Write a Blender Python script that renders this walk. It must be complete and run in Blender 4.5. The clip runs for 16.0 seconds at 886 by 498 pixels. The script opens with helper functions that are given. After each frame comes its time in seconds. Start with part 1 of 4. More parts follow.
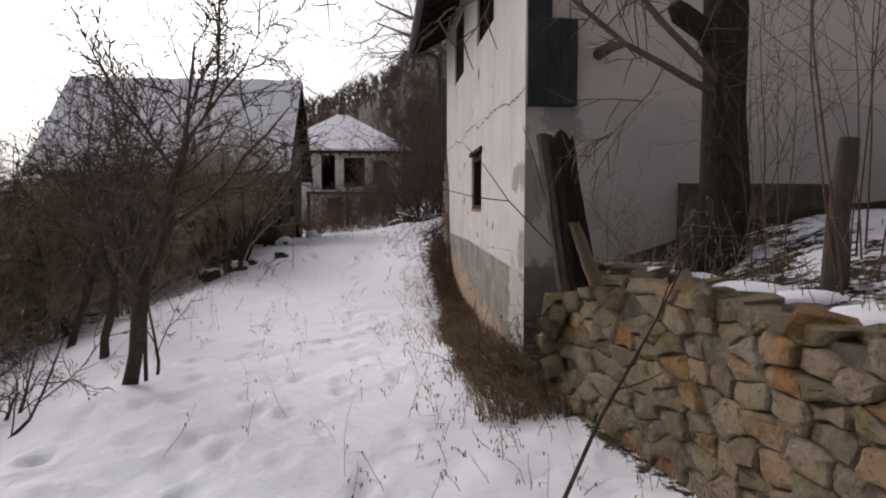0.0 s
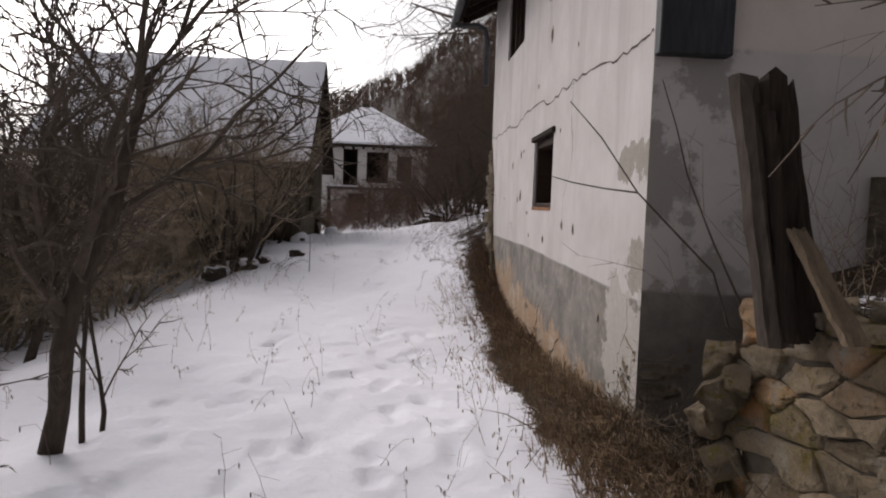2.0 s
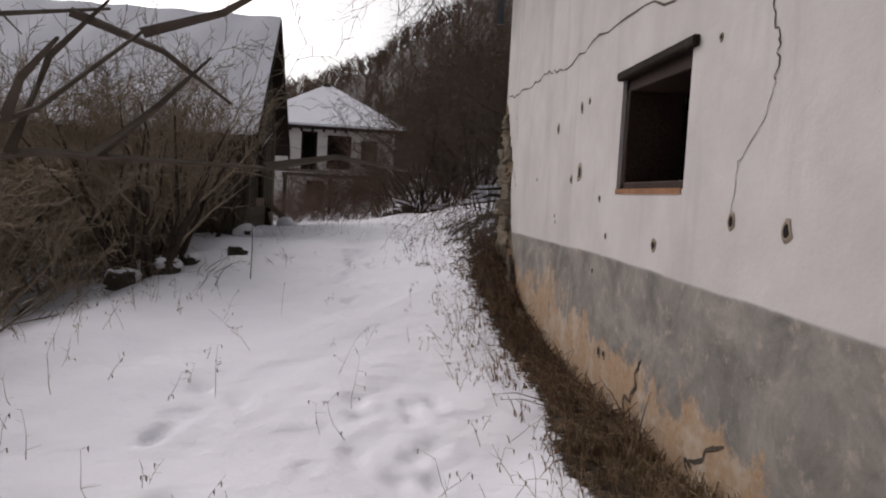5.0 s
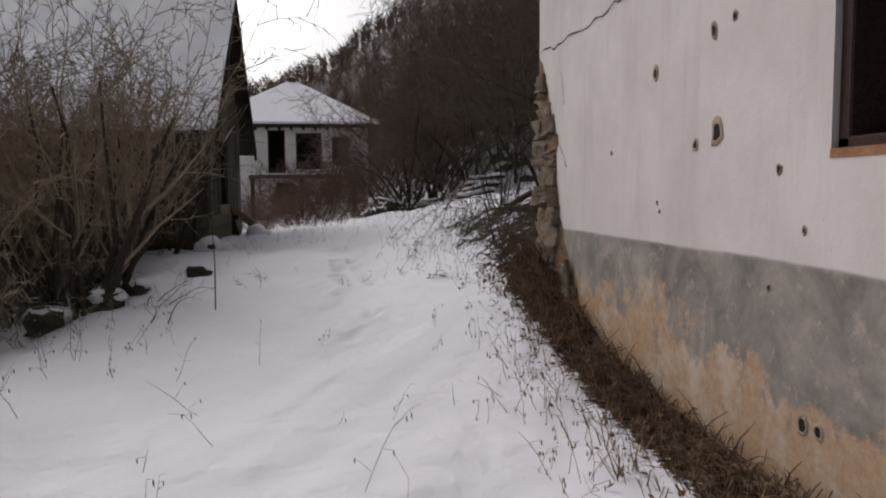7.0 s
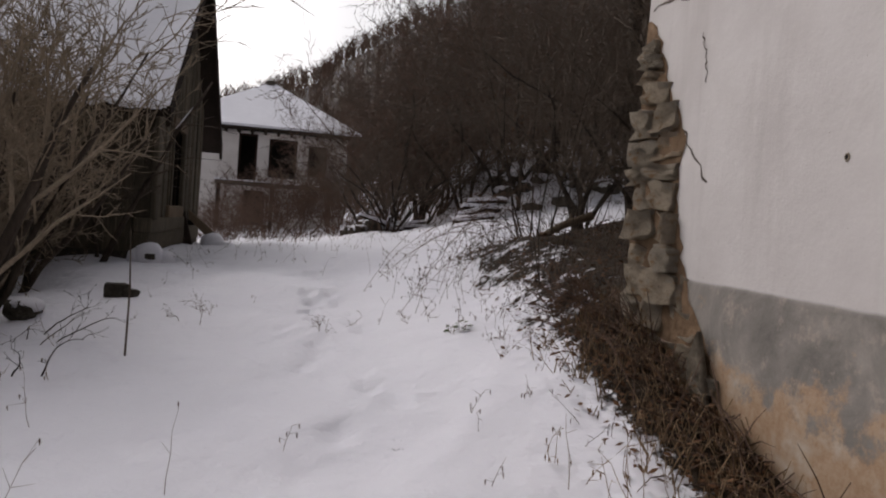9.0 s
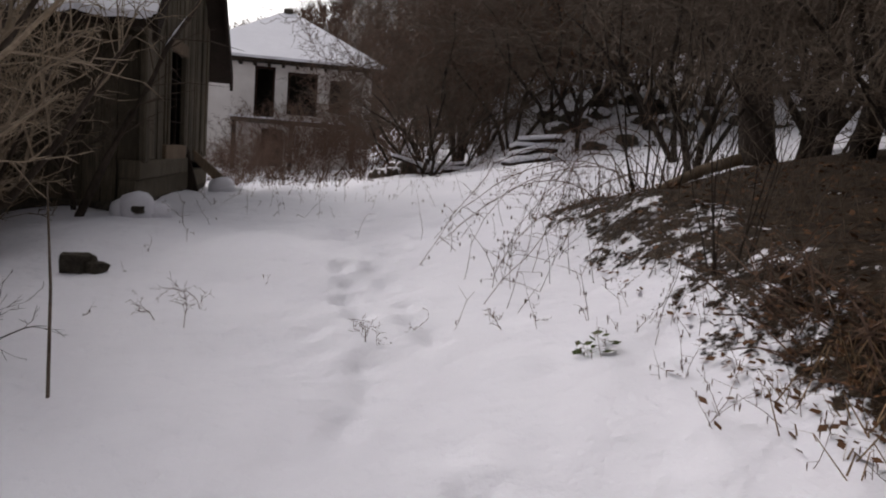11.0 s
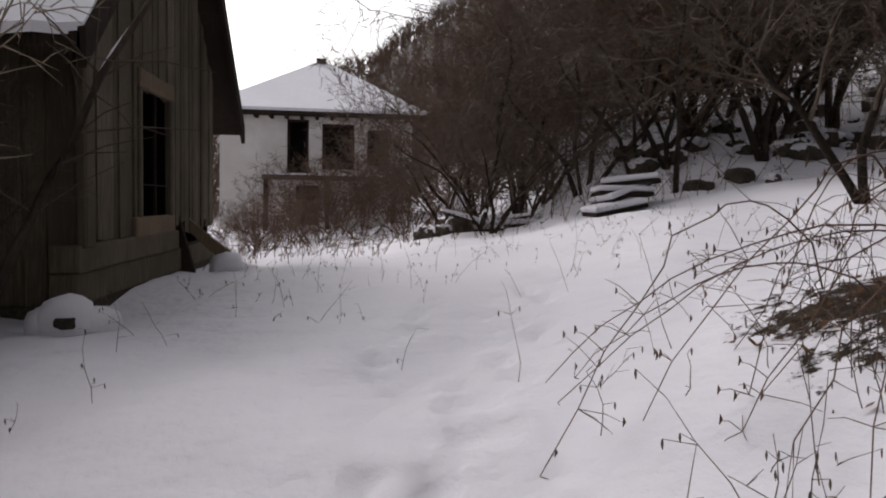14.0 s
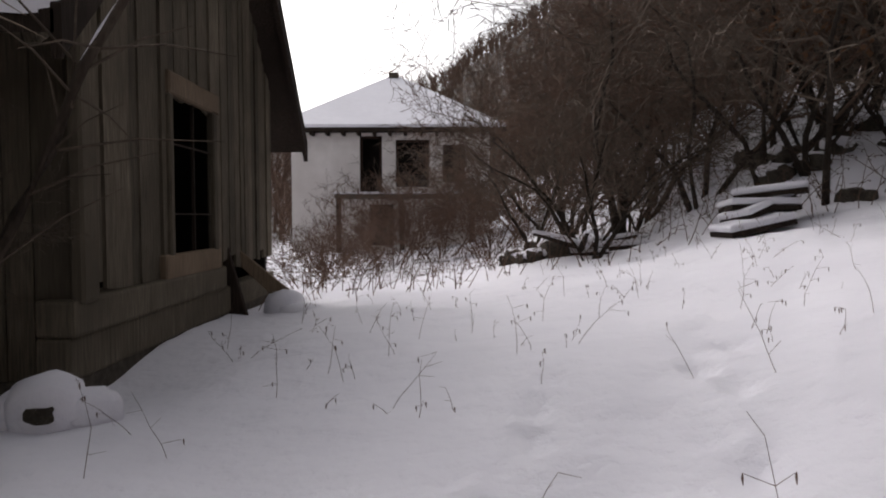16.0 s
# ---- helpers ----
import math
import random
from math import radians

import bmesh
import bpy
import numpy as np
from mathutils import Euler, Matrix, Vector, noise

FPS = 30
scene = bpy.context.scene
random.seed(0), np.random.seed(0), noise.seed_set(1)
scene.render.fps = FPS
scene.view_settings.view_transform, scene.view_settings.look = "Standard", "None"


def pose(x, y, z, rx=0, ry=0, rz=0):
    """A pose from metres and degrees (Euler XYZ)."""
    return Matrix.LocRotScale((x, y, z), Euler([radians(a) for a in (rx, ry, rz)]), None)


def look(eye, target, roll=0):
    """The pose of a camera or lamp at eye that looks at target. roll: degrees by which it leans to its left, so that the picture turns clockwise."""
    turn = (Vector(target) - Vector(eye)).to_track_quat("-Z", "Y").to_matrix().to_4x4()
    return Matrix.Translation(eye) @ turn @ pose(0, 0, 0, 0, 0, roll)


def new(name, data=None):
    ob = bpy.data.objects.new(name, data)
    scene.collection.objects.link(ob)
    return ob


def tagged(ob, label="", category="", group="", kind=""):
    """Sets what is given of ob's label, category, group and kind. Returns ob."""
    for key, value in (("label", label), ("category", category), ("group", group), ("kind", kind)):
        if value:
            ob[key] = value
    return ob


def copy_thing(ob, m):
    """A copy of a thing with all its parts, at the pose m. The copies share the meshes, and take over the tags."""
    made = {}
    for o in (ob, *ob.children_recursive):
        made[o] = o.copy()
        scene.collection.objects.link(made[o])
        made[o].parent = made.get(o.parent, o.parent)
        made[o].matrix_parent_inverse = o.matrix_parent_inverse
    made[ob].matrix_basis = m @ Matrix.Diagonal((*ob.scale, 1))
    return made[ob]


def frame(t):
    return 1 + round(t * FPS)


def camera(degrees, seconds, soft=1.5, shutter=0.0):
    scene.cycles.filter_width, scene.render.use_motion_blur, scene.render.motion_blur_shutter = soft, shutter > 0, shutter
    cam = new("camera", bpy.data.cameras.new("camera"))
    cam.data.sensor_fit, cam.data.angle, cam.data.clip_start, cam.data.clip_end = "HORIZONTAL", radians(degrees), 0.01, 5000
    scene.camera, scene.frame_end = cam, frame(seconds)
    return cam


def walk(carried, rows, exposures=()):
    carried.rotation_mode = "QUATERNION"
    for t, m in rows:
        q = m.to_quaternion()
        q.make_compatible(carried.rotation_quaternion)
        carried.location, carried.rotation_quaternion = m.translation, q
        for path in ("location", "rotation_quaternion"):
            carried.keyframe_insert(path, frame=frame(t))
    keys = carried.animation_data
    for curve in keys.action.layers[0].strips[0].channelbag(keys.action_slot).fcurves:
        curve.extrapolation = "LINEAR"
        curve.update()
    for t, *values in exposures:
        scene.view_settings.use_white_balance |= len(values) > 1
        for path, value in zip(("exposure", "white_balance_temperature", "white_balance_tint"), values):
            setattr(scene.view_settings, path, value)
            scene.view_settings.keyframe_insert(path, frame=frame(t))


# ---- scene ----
cam = camera(63.1, 16.0, soft=2.0)
PATH = [
    (0, (0.045, -2.567, 1.661), (0.21, -0.578, 1.534), 0.1),
    (0.5, (0.002, -1.986, 1.658), (0.188, 0.005, 1.602), 4.8),
    (1, (-0.033, -1.438, 1.638), (0.069, 0.559, 1.596), 1.7),
    (1.5, (-0.067, -0.866, 1.604), (0.024, 1.129, 1.497), 3.8),
    (2, (-0.207, -0.326, 1.575), (-0.09, 1.667, 1.449), 2.1),
    (2.5, (-0.229, 0.315, 1.53), (-0.163, 2.312, 1.45), -0.8),
    (3, (-0.31, 0.913, 1.492), (-0.195, 2.909, 1.448), 4.1),
    (3.5, (-0.356, 1.545, 1.432), (-0.195, 3.535, 1.303), 1.6),
    (4, (-0.398, 2.19, 1.452), (-0.193, 4.175, 1.322), 4.3),
    (6.5, (-0.641, 5.259, 1.414), (-0.339, 7.229, 1.248), -0.0),
    (7, (-0.716, 5.864, 1.399), (-0.412, 7.835, 1.243), -0.5),
    (7.5, (-0.727, 6.543, 1.355), (-0.503, 8.528, 1.259), -1.2),
    (8, (-0.775, 7.179, 1.336), (-0.444, 9.151, 1.301), 2.4),
    (8.5, (-0.762, 7.862, 1.285), (-0.347, 9.818, 1.27), 3.4),
    (9, (-0.816, 8.525, 1.299), (-0.422, 10.484, 1.217), 4.3),
    (11.5, (-0.924, 11.409, 1.298), (-0.605, 13.366, 1.041), 3.5),
    (12, (-0.964, 11.925, 1.323), (-0.665, 13.89, 1.096), 1.1),
    (12.5, (-0.866, 12.455, 1.329), (-0.562, 14.422, 1.127), 2.4),
    (13, (-0.803, 12.968, 1.352), (-0.457, 14.933, 1.212), 0.1),
    (13.5, (-0.736, 13.496, 1.375), (-0.461, 15.473, 1.255), 0.1),
    (14, (-0.7, 13.98, 1.402), (-0.481, 15.964, 1.273), 1.2),
    (14.5, (-0.706, 14.41, 1.47), (-0.495, 16.397, 1.4), 0.5),
    (15, (-0.706, 14.865, 1.413), (-0.593, 16.861, 1.337), -1.1),
    (15.5, (-0.679, 15.222, 1.417), (-0.665, 17.218, 1.293), 0.2),
    (16, (-0.766, 15.757, 1.498), (-0.755, 17.755, 1.408), -0.2),
]
EXPOSURES = [(t, stops, 6500, 14) for t, stops in ((0, -0.1), (2.5, -0.1), (4, -0.2), (6.5, -0.2), (9, -0.15), (11.5, 0.05), (12.5, 0.0), (14.5, 0.12), (16, 0.22))]
walk(cam, [(t, look(eye, target, roll)) for t, eye, target, roll in PATH], EXPOSURES)

# ---- light ----
world = bpy.data.worlds.new("overcast")
scene.world = world
world.use_nodes = True
wn, wl = world.node_tree.nodes, world.node_tree.links
wn.clear()
w_out, w_bg = wn.new("ShaderNodeOutputWorld"), wn.new("ShaderNodeBackground")
w_sky, w_hsv = wn.new("ShaderNodeTexSky"), wn.new("ShaderNodeHueSaturation")
w_sky.sky_type, w_sky.sun_disc = "NISHITA", False
w_sky.sun_elevation, w_sky.sun_rotation = radians(36), radians(-36)
w_sky.air_density, w_sky.dust_density = 1.0, 6.0
w_hsv.inputs["Saturation"].default_value = 0.18
wl.new(w_sky.outputs[0], w_hsv.inputs["Color"])
wl.new(w_hsv.outputs[0], w_bg.inputs["Color"])
wl.new(w_bg.outputs[0], w_out.inputs["Surface"])
w_bg.inputs["Strength"].default_value = 0.15
sun = new("sun", bpy.data.lights.new("sun", "SUN"))
sun.data.energy, sun.data.angle, sun.data.color = 0.4, radians(60), (1.0, 0.98, 0.96)
sun.matrix_world = look((-19, 26, 42), (0, 0, 0))


# ---- helpers of this scene ----
def sstep(a, b, v):
    u = np.clip((np.asarray(v, float) - a) / (b - a), 0, 1)
    return u * u * (3 - 2 * u)


class Build:
    """Collects vertices and faces of one mesh."""

    def __init__(self):
        self.v, self.f = [], []

    def quad(self, *p):
        n = len(self.v)
        self.v += [tuple(q) for q in p]
        self.f.append(tuple(range(n, n + len(p))))

    def box(self, x0, y0, z0, x1, y1, z1, m=None):
        n = len(self.v)
        p = [Vector((x, y, z)) for z in (z0, z1) for y in (y0, y1) for x in (x0, x1)]
        self.v += [tuple(m @ q) if m else tuple(q) for q in p]
        self.f += [tuple(n + i for i in q) for q in ((0, 2, 3, 1), (4, 5, 7, 6), (0, 1, 5, 4), (2, 6, 7, 3), (0, 4, 6, 2), (1, 3, 7, 5))]

    def prism(self, poly, axis, a, b):
        """A polygon in the two other axes, drawn out along one axis from a to b."""
        n, k = len(self.v), len(poly)
        for c in (a, b):
            for u, w in poly:
                self.v.append({"x": (c, u, w), "y": (u, c, w), "z": (u, w, c)}[axis])
        self.f += [tuple(range(n, n + k))[::-1], tuple(range(n + k, n + 2 * k))]
        self.f += [(n + i, n + (i + 1) % k, n + k + (i + 1) % k, n + k + i) for i in range(k)]

    def tube(self, pts, radii, sides):
        n = len(self.v)
        for i, p in enumerate(pts):
            d = (pts[min(i + 1, len(pts) - 1)] - pts[max(i - 1, 0)]).normalized()
            a = d.cross(Vector((0.31, 0.17, 1) if abs(d.z) < 0.9 else (1, 0.2, 0))).normalized()
            b = d.cross(a)
            for s in range(sides):
                t = 2 * math.pi * s / sides
                self.v.append(tuple(p + (a * math.cos(t) + b * math.sin(t)) * radii[i]))
        for i in range(len(pts) - 1):
            for s in range(sides):
                r, q = n + i * sides, (s + 1) % sides
                self.f.append((r + s, r + q, r + sides + q, r + sides + s))
        if sides > 3:
            self.f += [tuple(range(n, n + sides))[::-1], tuple(range(len(self.v) - sides, len(self.v)))]

    def mesh(self, name, material, smooth=False):
        me = bpy.data.meshes.new(name)
        me.from_pydata(self.v, [], self.f)
        me.materials.append(material)
        if smooth:
            me.polygons.foreach_set("use_smooth", [True] * len(me.polygons))
        bm = bmesh.new()
        bm.from_mesh(me)
        bmesh.ops.recalc_face_normals(bm, faces=bm.faces)
        bm.to_mesh(me)
        bm.free()
        return me


def part(name, build, material, parent, label="", smooth=False):
    ob = new(name, build.mesh(name, material, smooth))
    ob.parent = parent
    return tagged(ob, label)


def thing(name, label, category, group="", kind="", at=(0, 0, 0), rz=0):
    ob = new(name)
    ob.empty_display_size = 0.1
    ob.matrix_basis = pose(*at, 0, 0, rz)
    return tagged(ob, label, category, group, kind)


def soften(ob, width=0.01, segments=1):
    mod = ob.modifiers.new("bevel", "BEVEL")
    mod.width, mod.segments, mod.limit_method = width, segments, "ANGLE"
    return ob


# ---- materials ----
class Nodes:
    def __init__(self, name):
        self.mat = bpy.data.materials.new(name)
        self.mat.use_nodes = True
        self.n, self.l = self.mat.node_tree.nodes, self.mat.node_tree.links
        self.bsdf = self.n["Principled BSDF"]
        self.co = self.n.new("ShaderNodeTexCoord").outputs["Object"]

    def link(self, a, b):
        self.l.new(a, b)

    def noise(self, scale, detail=5, rough=0.6, stretch=None, distort=0.0):
        t = self.n.new("ShaderNodeTexNoise")
        t.inputs["Scale"].default_value, t.inputs["Detail"].default_value = scale, detail
        t.inputs["Roughness"].default_value, t.inputs["Distortion"].default_value = rough, distort
        co = self.co
        if stretch:
            m = self.n.new("ShaderNodeMapping")
            m.inputs["Scale"].default_value = stretch
            self.link(self.co, m.inputs["Vector"])
            co = m.outputs[0]
        self.link(co, t.inputs["Vector"])
        return t.outputs["Fac"]

    def ramp(self, fac, a, b, ca=(0, 0, 0), cb=(1, 1, 1)):
        r = self.n.new("ShaderNodeValToRGB")
        e = r.color_ramp.elements
        e[0].position, e[1].position, e[0].color, e[1].color = a, b, (*ca, 1), (*cb, 1)
        self.link(fac, r.inputs[0])
        return r.outputs[0]

    def mix(self, fac, a, b, blend="MIX"):
        m = self.n.new("ShaderNodeMix")
        m.data_type, m.blend_type = "RGBA", blend
        for s, v in ((m.inputs[0], fac), (m.inputs[6], a), (m.inputs[7], b)):
            if isinstance(v, tuple):
                s.default_value = (*v, 1)
            elif isinstance(v, float):
                s.default_value = v
            else:
                self.link(v, s)
        return m.outputs[2]

    def math(self, op, a, b=0.0, clamp=False):
        m = self.n.new("ShaderNodeMath")
        m.operation, m.use_clamp = op, clamp
        for s, v in ((m.inputs[0], a), (m.inputs[1], b)):
            if isinstance(v, (int, float)):
                s.default_value = v
            else:
                self.link(v, s)
        return m.outputs[0]

    def axis(self, k):
        s = self.n.new("ShaderNodeSeparateXYZ")
        self.link(self.co, s.inputs[0])
        return s.outputs[k]

    def finish(self, colour, rough=0.85, bump=None, strength=0.4, distance=0.01):
        if isinstance(colour, tuple):
            self.bsdf.inputs["Base Color"].default_value = (*colour, 1)
        else:
            self.link(colour, self.bsdf.inputs["Base Color"])
        self.bsdf.inputs["Roughness"].default_value = rough
        self.bsdf.inputs["Specular IOR Level"].default_value = 0.1
        if bump is not None:
            b = self.n.new("ShaderNodeBump")
            b.inputs["Strength"].default_value, b.inputs["Distance"].default_value = strength, distance
            self.link(bump, b.inputs["Height"])
            self.link(b.outputs[0], self.bsdf.inputs["Normal"])
        return self.mat


def grained(name, a, b, scale, stretch=None, rough=0.85, strength=0.5, distance=0.01, vary=0.0, big=None):
    m = Nodes(name)
    fine = m.noise(scale, 6, 0.65, stretch)
    col = m.ramp(fine, 0.3, 0.72, a, b)
    stain = m.ramp(m.noise(scale * 0.13, 3, 0.6), 0.35, 0.7)
    col = m.mix(stain, col, big or tuple(0.6 * (p + q) / 2 for p, q in zip(a, b)))
    if vary:
        info = m.n.new("ShaderNodeObjectInfo")
        k = m.math("ADD", m.math("MULTIPLY", info.outputs["Random"], vary * 2), 1 - vary)
        grey = m.n.new("ShaderNodeCombineColor")
        for i in range(3):
            m.link(k, grey.inputs[i])
        col = m.mix(1.0, col, grey.outputs[0], "MULTIPLY")
    return m.finish(col, rough, fine, strength, distance)


def ground_material():
    m = Nodes("snow_and_earth")
    at = m.n.new("ShaderNodeAttribute")
    at.attribute_name = "earth"
    n1, n2 = m.noise(2.6, 6, 0.7), m.noise(14, 5, 0.7)
    jag = m.math("ADD", m.math("MULTIPLY", m.math("SUBTRACT", n1, 0.5), 1.5), m.math("MULTIPLY", m.math("SUBTRACT", n2, 0.5), 1.1))
    mask = m.ramp(m.math("ADD", at.outputs["Fac"], jag), 0.46, 0.56)
    snow = m.mix(m.ramp(m.noise(0.8, 4), 0.3, 0.75), (0.70, 0.69, 0.735), (0.76, 0.75, 0.79))
    snow = m.mix(m.ramp(m.noise(60, 3, 0.8), 0.70, 0.80), snow, (0.45, 0.40, 0.36))
    earth = m.mix(m.ramp(m.noise(9, 6, 0.7), 0.3, 0.7), (0.014, 0.010, 0.007), (0.066, 0.043, 0.026))
    col = m.mix(mask, snow, earth)
    h = m.math("ADD", m.math("MULTIPLY", m.noise(5, 6, 0.55), 1.0), m.math("MULTIPLY", m.math("MULTIPLY", mask, n2), 2.0))
    h = m.math("ADD", h, m.math("MULTIPLY", m.noise(1.6, 3, 0.5), 1.8))
    return m.finish(col, 0.7, h, 0.8, 0.05)


def facade_material():
    """Old white limewash, a grey painted plinth, patches where plaster fell off."""
    m = Nodes("weathered_plaster")
    z, y = m.axis(2), m.axis(1)
    n, fine = m.noise(1.7, 6, 0.65), m.noise(22, 5, 0.7)
    streak = m.noise(1.0, 5, 0.6, (3.0, 3.0, 0.35))
    white = m.mix(m.ramp(n, 0.35, 0.7), (0.55, 0.515, 0.495), (0.465, 0.43, 0.41))
    white = m.mix(m.ramp(streak, 0.52, 0.75), white, (0.42, 0.385, 0.365))
    white = m.mix(m.ramp(m.noise(34, 4, 0.6), 0.70, 0.76), white, (0.34, 0.30, 0.27))
    grey = m.mix(m.ramp(m.noise(2.1, 7, 0.7, None, 0.6), 0.34, 0.68), (0.13, 0.12, 0.108), (0.30, 0.27, 0.24))
    grey = m.mix(m.ramp(m.noise(7, 5, 0.7), 0.55, 0.72), grey, (0.37, 0.31, 0.26))
    # the painted line drops a little towards the south corner
    sag = m.math("MULTIPLY", m.math("SUBTRACT", 9.0, y), 0.022)
    edge = m.math("ADD", m.math("ADD", z, m.math("MAXIMUM", sag, 0.0)), m.math("MULTIPLY", m.math("SUBTRACT", n, 0.5), 0.035))
    col = m.mix(m.ramp(m.math("DIVIDE", edge, 4.0), 1.045 / 4, 1.06 / 4), grey, white)
    # bare clay and brick coloured render low on the wall
    reach = m.math("ADD", m.math("MULTIPLY", m.math("SUBTRACT", y, 5.0), 0.085), 0.62)
    rag = m.math("ADD", m.math("MULTIPLY", m.math("SUBTRACT", n, 0.5), 1.5), m.math("MULTIPLY", m.math("SUBTRACT", m.noise(5.5, 6, 0.7), 0.5), 0.9))
    low = m.math("SUBTRACT", m.math("ADD", reach, rag), z)
    clay = m.mix(m.ramp(fine, 0.3, 0.7), (0.30, 0.19, 0.115), (0.40, 0.29, 0.20))
    clay = m.mix(m.ramp(m.noise(3.3, 5, 0.7), 0.5, 0.66), clay, (0.43, 0.36, 0.29))
    col = m.mix(m.ramp(low, 0.48, 0.62), col, clay)

    # bare grey render where the limewash flaked off by the south corner
    def patch(cy, cz, ry, rz, seed):
        dy = m.math("POWER", m.math("DIVIDE", m.math("SUBTRACT", y, cy), ry), 2.0)
        dz = m.math("POWER", m.math("DIVIDE", m.math("SUBTRACT", z, cz), rz), 2.0)
        wob = m.math("MULTIPLY", m.math("SUBTRACT", m.noise(seed, 7, 0.68), 0.5), 4.2)
        return m.ramp(m.math("ADD", m.math("ADD", dy, dz), wob), 0.62, 0.72, (1, 1, 1), (0, 0, 0))

    bare = m.mix(m.ramp(fine, 0.3, 0.7), (0.25, 0.225, 0.195), (0.34, 0.305, 0.265))
    pale = m.mix(m.ramp(fine, 0.3, 0.7), (0.36, 0.325, 0.29), (0.44, 0.40, 0.365))
    col = m.mix(patch(4.72, 0.62, 0.72, 0.52, 2.3), col, pale)
    col = m.mix(patch(4.70, 1.92, 0.48, 0.19, 3.1), col, bare)
    col = m.mix(patch(4.55, 1.18, 0.30, 0.22, 4.0), col, bare)
    h = m.math("ADD", m.math("MULTIPLY", n, 2.0), m.math("MULTIPLY", fine, 0.5))
    return m.finish(col, 0.92, h, 0.3, 0.015)


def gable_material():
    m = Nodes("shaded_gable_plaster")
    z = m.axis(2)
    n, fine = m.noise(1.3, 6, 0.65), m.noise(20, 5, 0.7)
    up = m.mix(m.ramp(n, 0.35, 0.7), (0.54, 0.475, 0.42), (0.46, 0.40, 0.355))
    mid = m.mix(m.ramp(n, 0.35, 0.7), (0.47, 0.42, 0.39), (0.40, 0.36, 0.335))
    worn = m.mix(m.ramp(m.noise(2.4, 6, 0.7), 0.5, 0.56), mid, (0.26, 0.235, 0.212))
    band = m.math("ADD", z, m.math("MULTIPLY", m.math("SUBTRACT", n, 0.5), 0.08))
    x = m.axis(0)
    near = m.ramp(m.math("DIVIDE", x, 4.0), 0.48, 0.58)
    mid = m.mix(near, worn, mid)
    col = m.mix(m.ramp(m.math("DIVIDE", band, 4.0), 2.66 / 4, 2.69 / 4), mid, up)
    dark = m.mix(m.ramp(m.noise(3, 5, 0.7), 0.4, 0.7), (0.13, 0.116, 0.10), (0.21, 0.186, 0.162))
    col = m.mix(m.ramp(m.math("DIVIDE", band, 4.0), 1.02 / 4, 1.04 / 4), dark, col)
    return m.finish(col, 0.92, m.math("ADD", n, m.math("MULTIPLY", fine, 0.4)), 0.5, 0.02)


def stone_material(name, a, b, c, moss):
    m = Nodes(name)
    info = m.n.new("ShaderNodeObjectInfo")
    r = m.n.new("ShaderNodeValToRGB")
    e = r.color_ramp.elements
    e[0].position, e[0].color = 0.0, (*a, 1)
    e[1].position, e[1].color = 1.0, (*c, 1)
    mid = e.new(0.80)
    mid.color = (*b, 1)
    m.link(info.outputs["Random"], r.inputs[0])
    fine = m.noise(5, 9, 0.72)
    col = m.mix(m.ramp(fine, 0.50, 0.82), r.outputs[0], (0.10, 0.082, 0.06))
    col = m.mix(m.ramp(m.noise(2.2, 6, 0.7), 0.54, 0.64), col, moss)
    col = m.mix(m.ramp(m.noise(3.1, 7, 0.75, (1, 1.3, 0.8)), 0.53, 0.66), col, (0.37, 0.33, 0.27))
    grit = m.noise(28, 6, 0.75)
    col = m.mix(m.ramp(grit, 0.55, 0.72), col, (0.085, 0.068, 0.05))
    return m.finish(col, 0.95, m.math("ADD", fine, m.math("MULTIPLY", grit, 0.45)), 1.0, 0.11)


M_ground = ground_material()
M_facade, M_gable = facade_material(), gable_material()
M_stone = stone_material("rubble_stone", (0.23, 0.175, 0.115), (0.42, 0.325, 0.22), (0.45, 0.23, 0.095), (0.23, 0.175, 0.045))
M_quoin = stone_material("pale_corner_stone", (0.34, 0.29, 0.23), (0.46, 0.37, 0.27), (0.40, 0.30, 0.21), (0.30, 0.18, 0.09))
M_mortar = grained("earth_mortar", (0.04, 0.032, 0.024), (0.20, 0.165, 0.125), 12, None, 0.95, 0.9, 0.03)
M_bark = grained("grey_brown_bark", (0.045, 0.036, 0.029), (0.13, 0.105, 0.085), 22, (1, 1, 0.25), 0.9, 0.9, 0.02)
M_bark_wet = grained("dark_wet_bark", (0.018, 0.014, 0.011), (0.085, 0.067, 0.053), 26, (1, 1, 0.35), 0.95, 1.0, 0.06)
M_twig = grained("olive_brown_twig", (0.19, 0.148, 0.105), (0.38, 0.30, 0.215), 30, None, 0.85, 0.3)
M_twig_red = grained("red_brown_twig", (0.10, 0.066, 0.05), (0.20, 0.13, 0.095), 30, None, 0.85, 0.3)
M_twig_dark = grained("dark_twig", (0.075, 0.058, 0.045), (0.18, 0.14, 0.108), 30, None, 0.85, 0.3)
M_plum = grained("dark_plum_bark", (0.040, 0.030, 0.023), (0.105, 0.082, 0.064), 26, (1, 1, 0.3), 0.9, 0.9, 0.02)
M_plum_twig = grained("dark_plum_twig", (0.060, 0.045, 0.034), (0.135, 0.105, 0.080), 30, None, 0.85, 0.3)
M_wood = grained("silvered_barn_board", (0.040, 0.034, 0.025), (0.17, 0.142, 0.103), 9, (6, 6, 0.35), 0.9, 0.7, 0.01, 0.3)
M_wood_pale = grained("bare_split_wood", (0.10, 0.073, 0.048), (0.24, 0.178, 0.122), 9, (6, 6, 0.5), 0.85, 0.6, 0.01, 0.15)
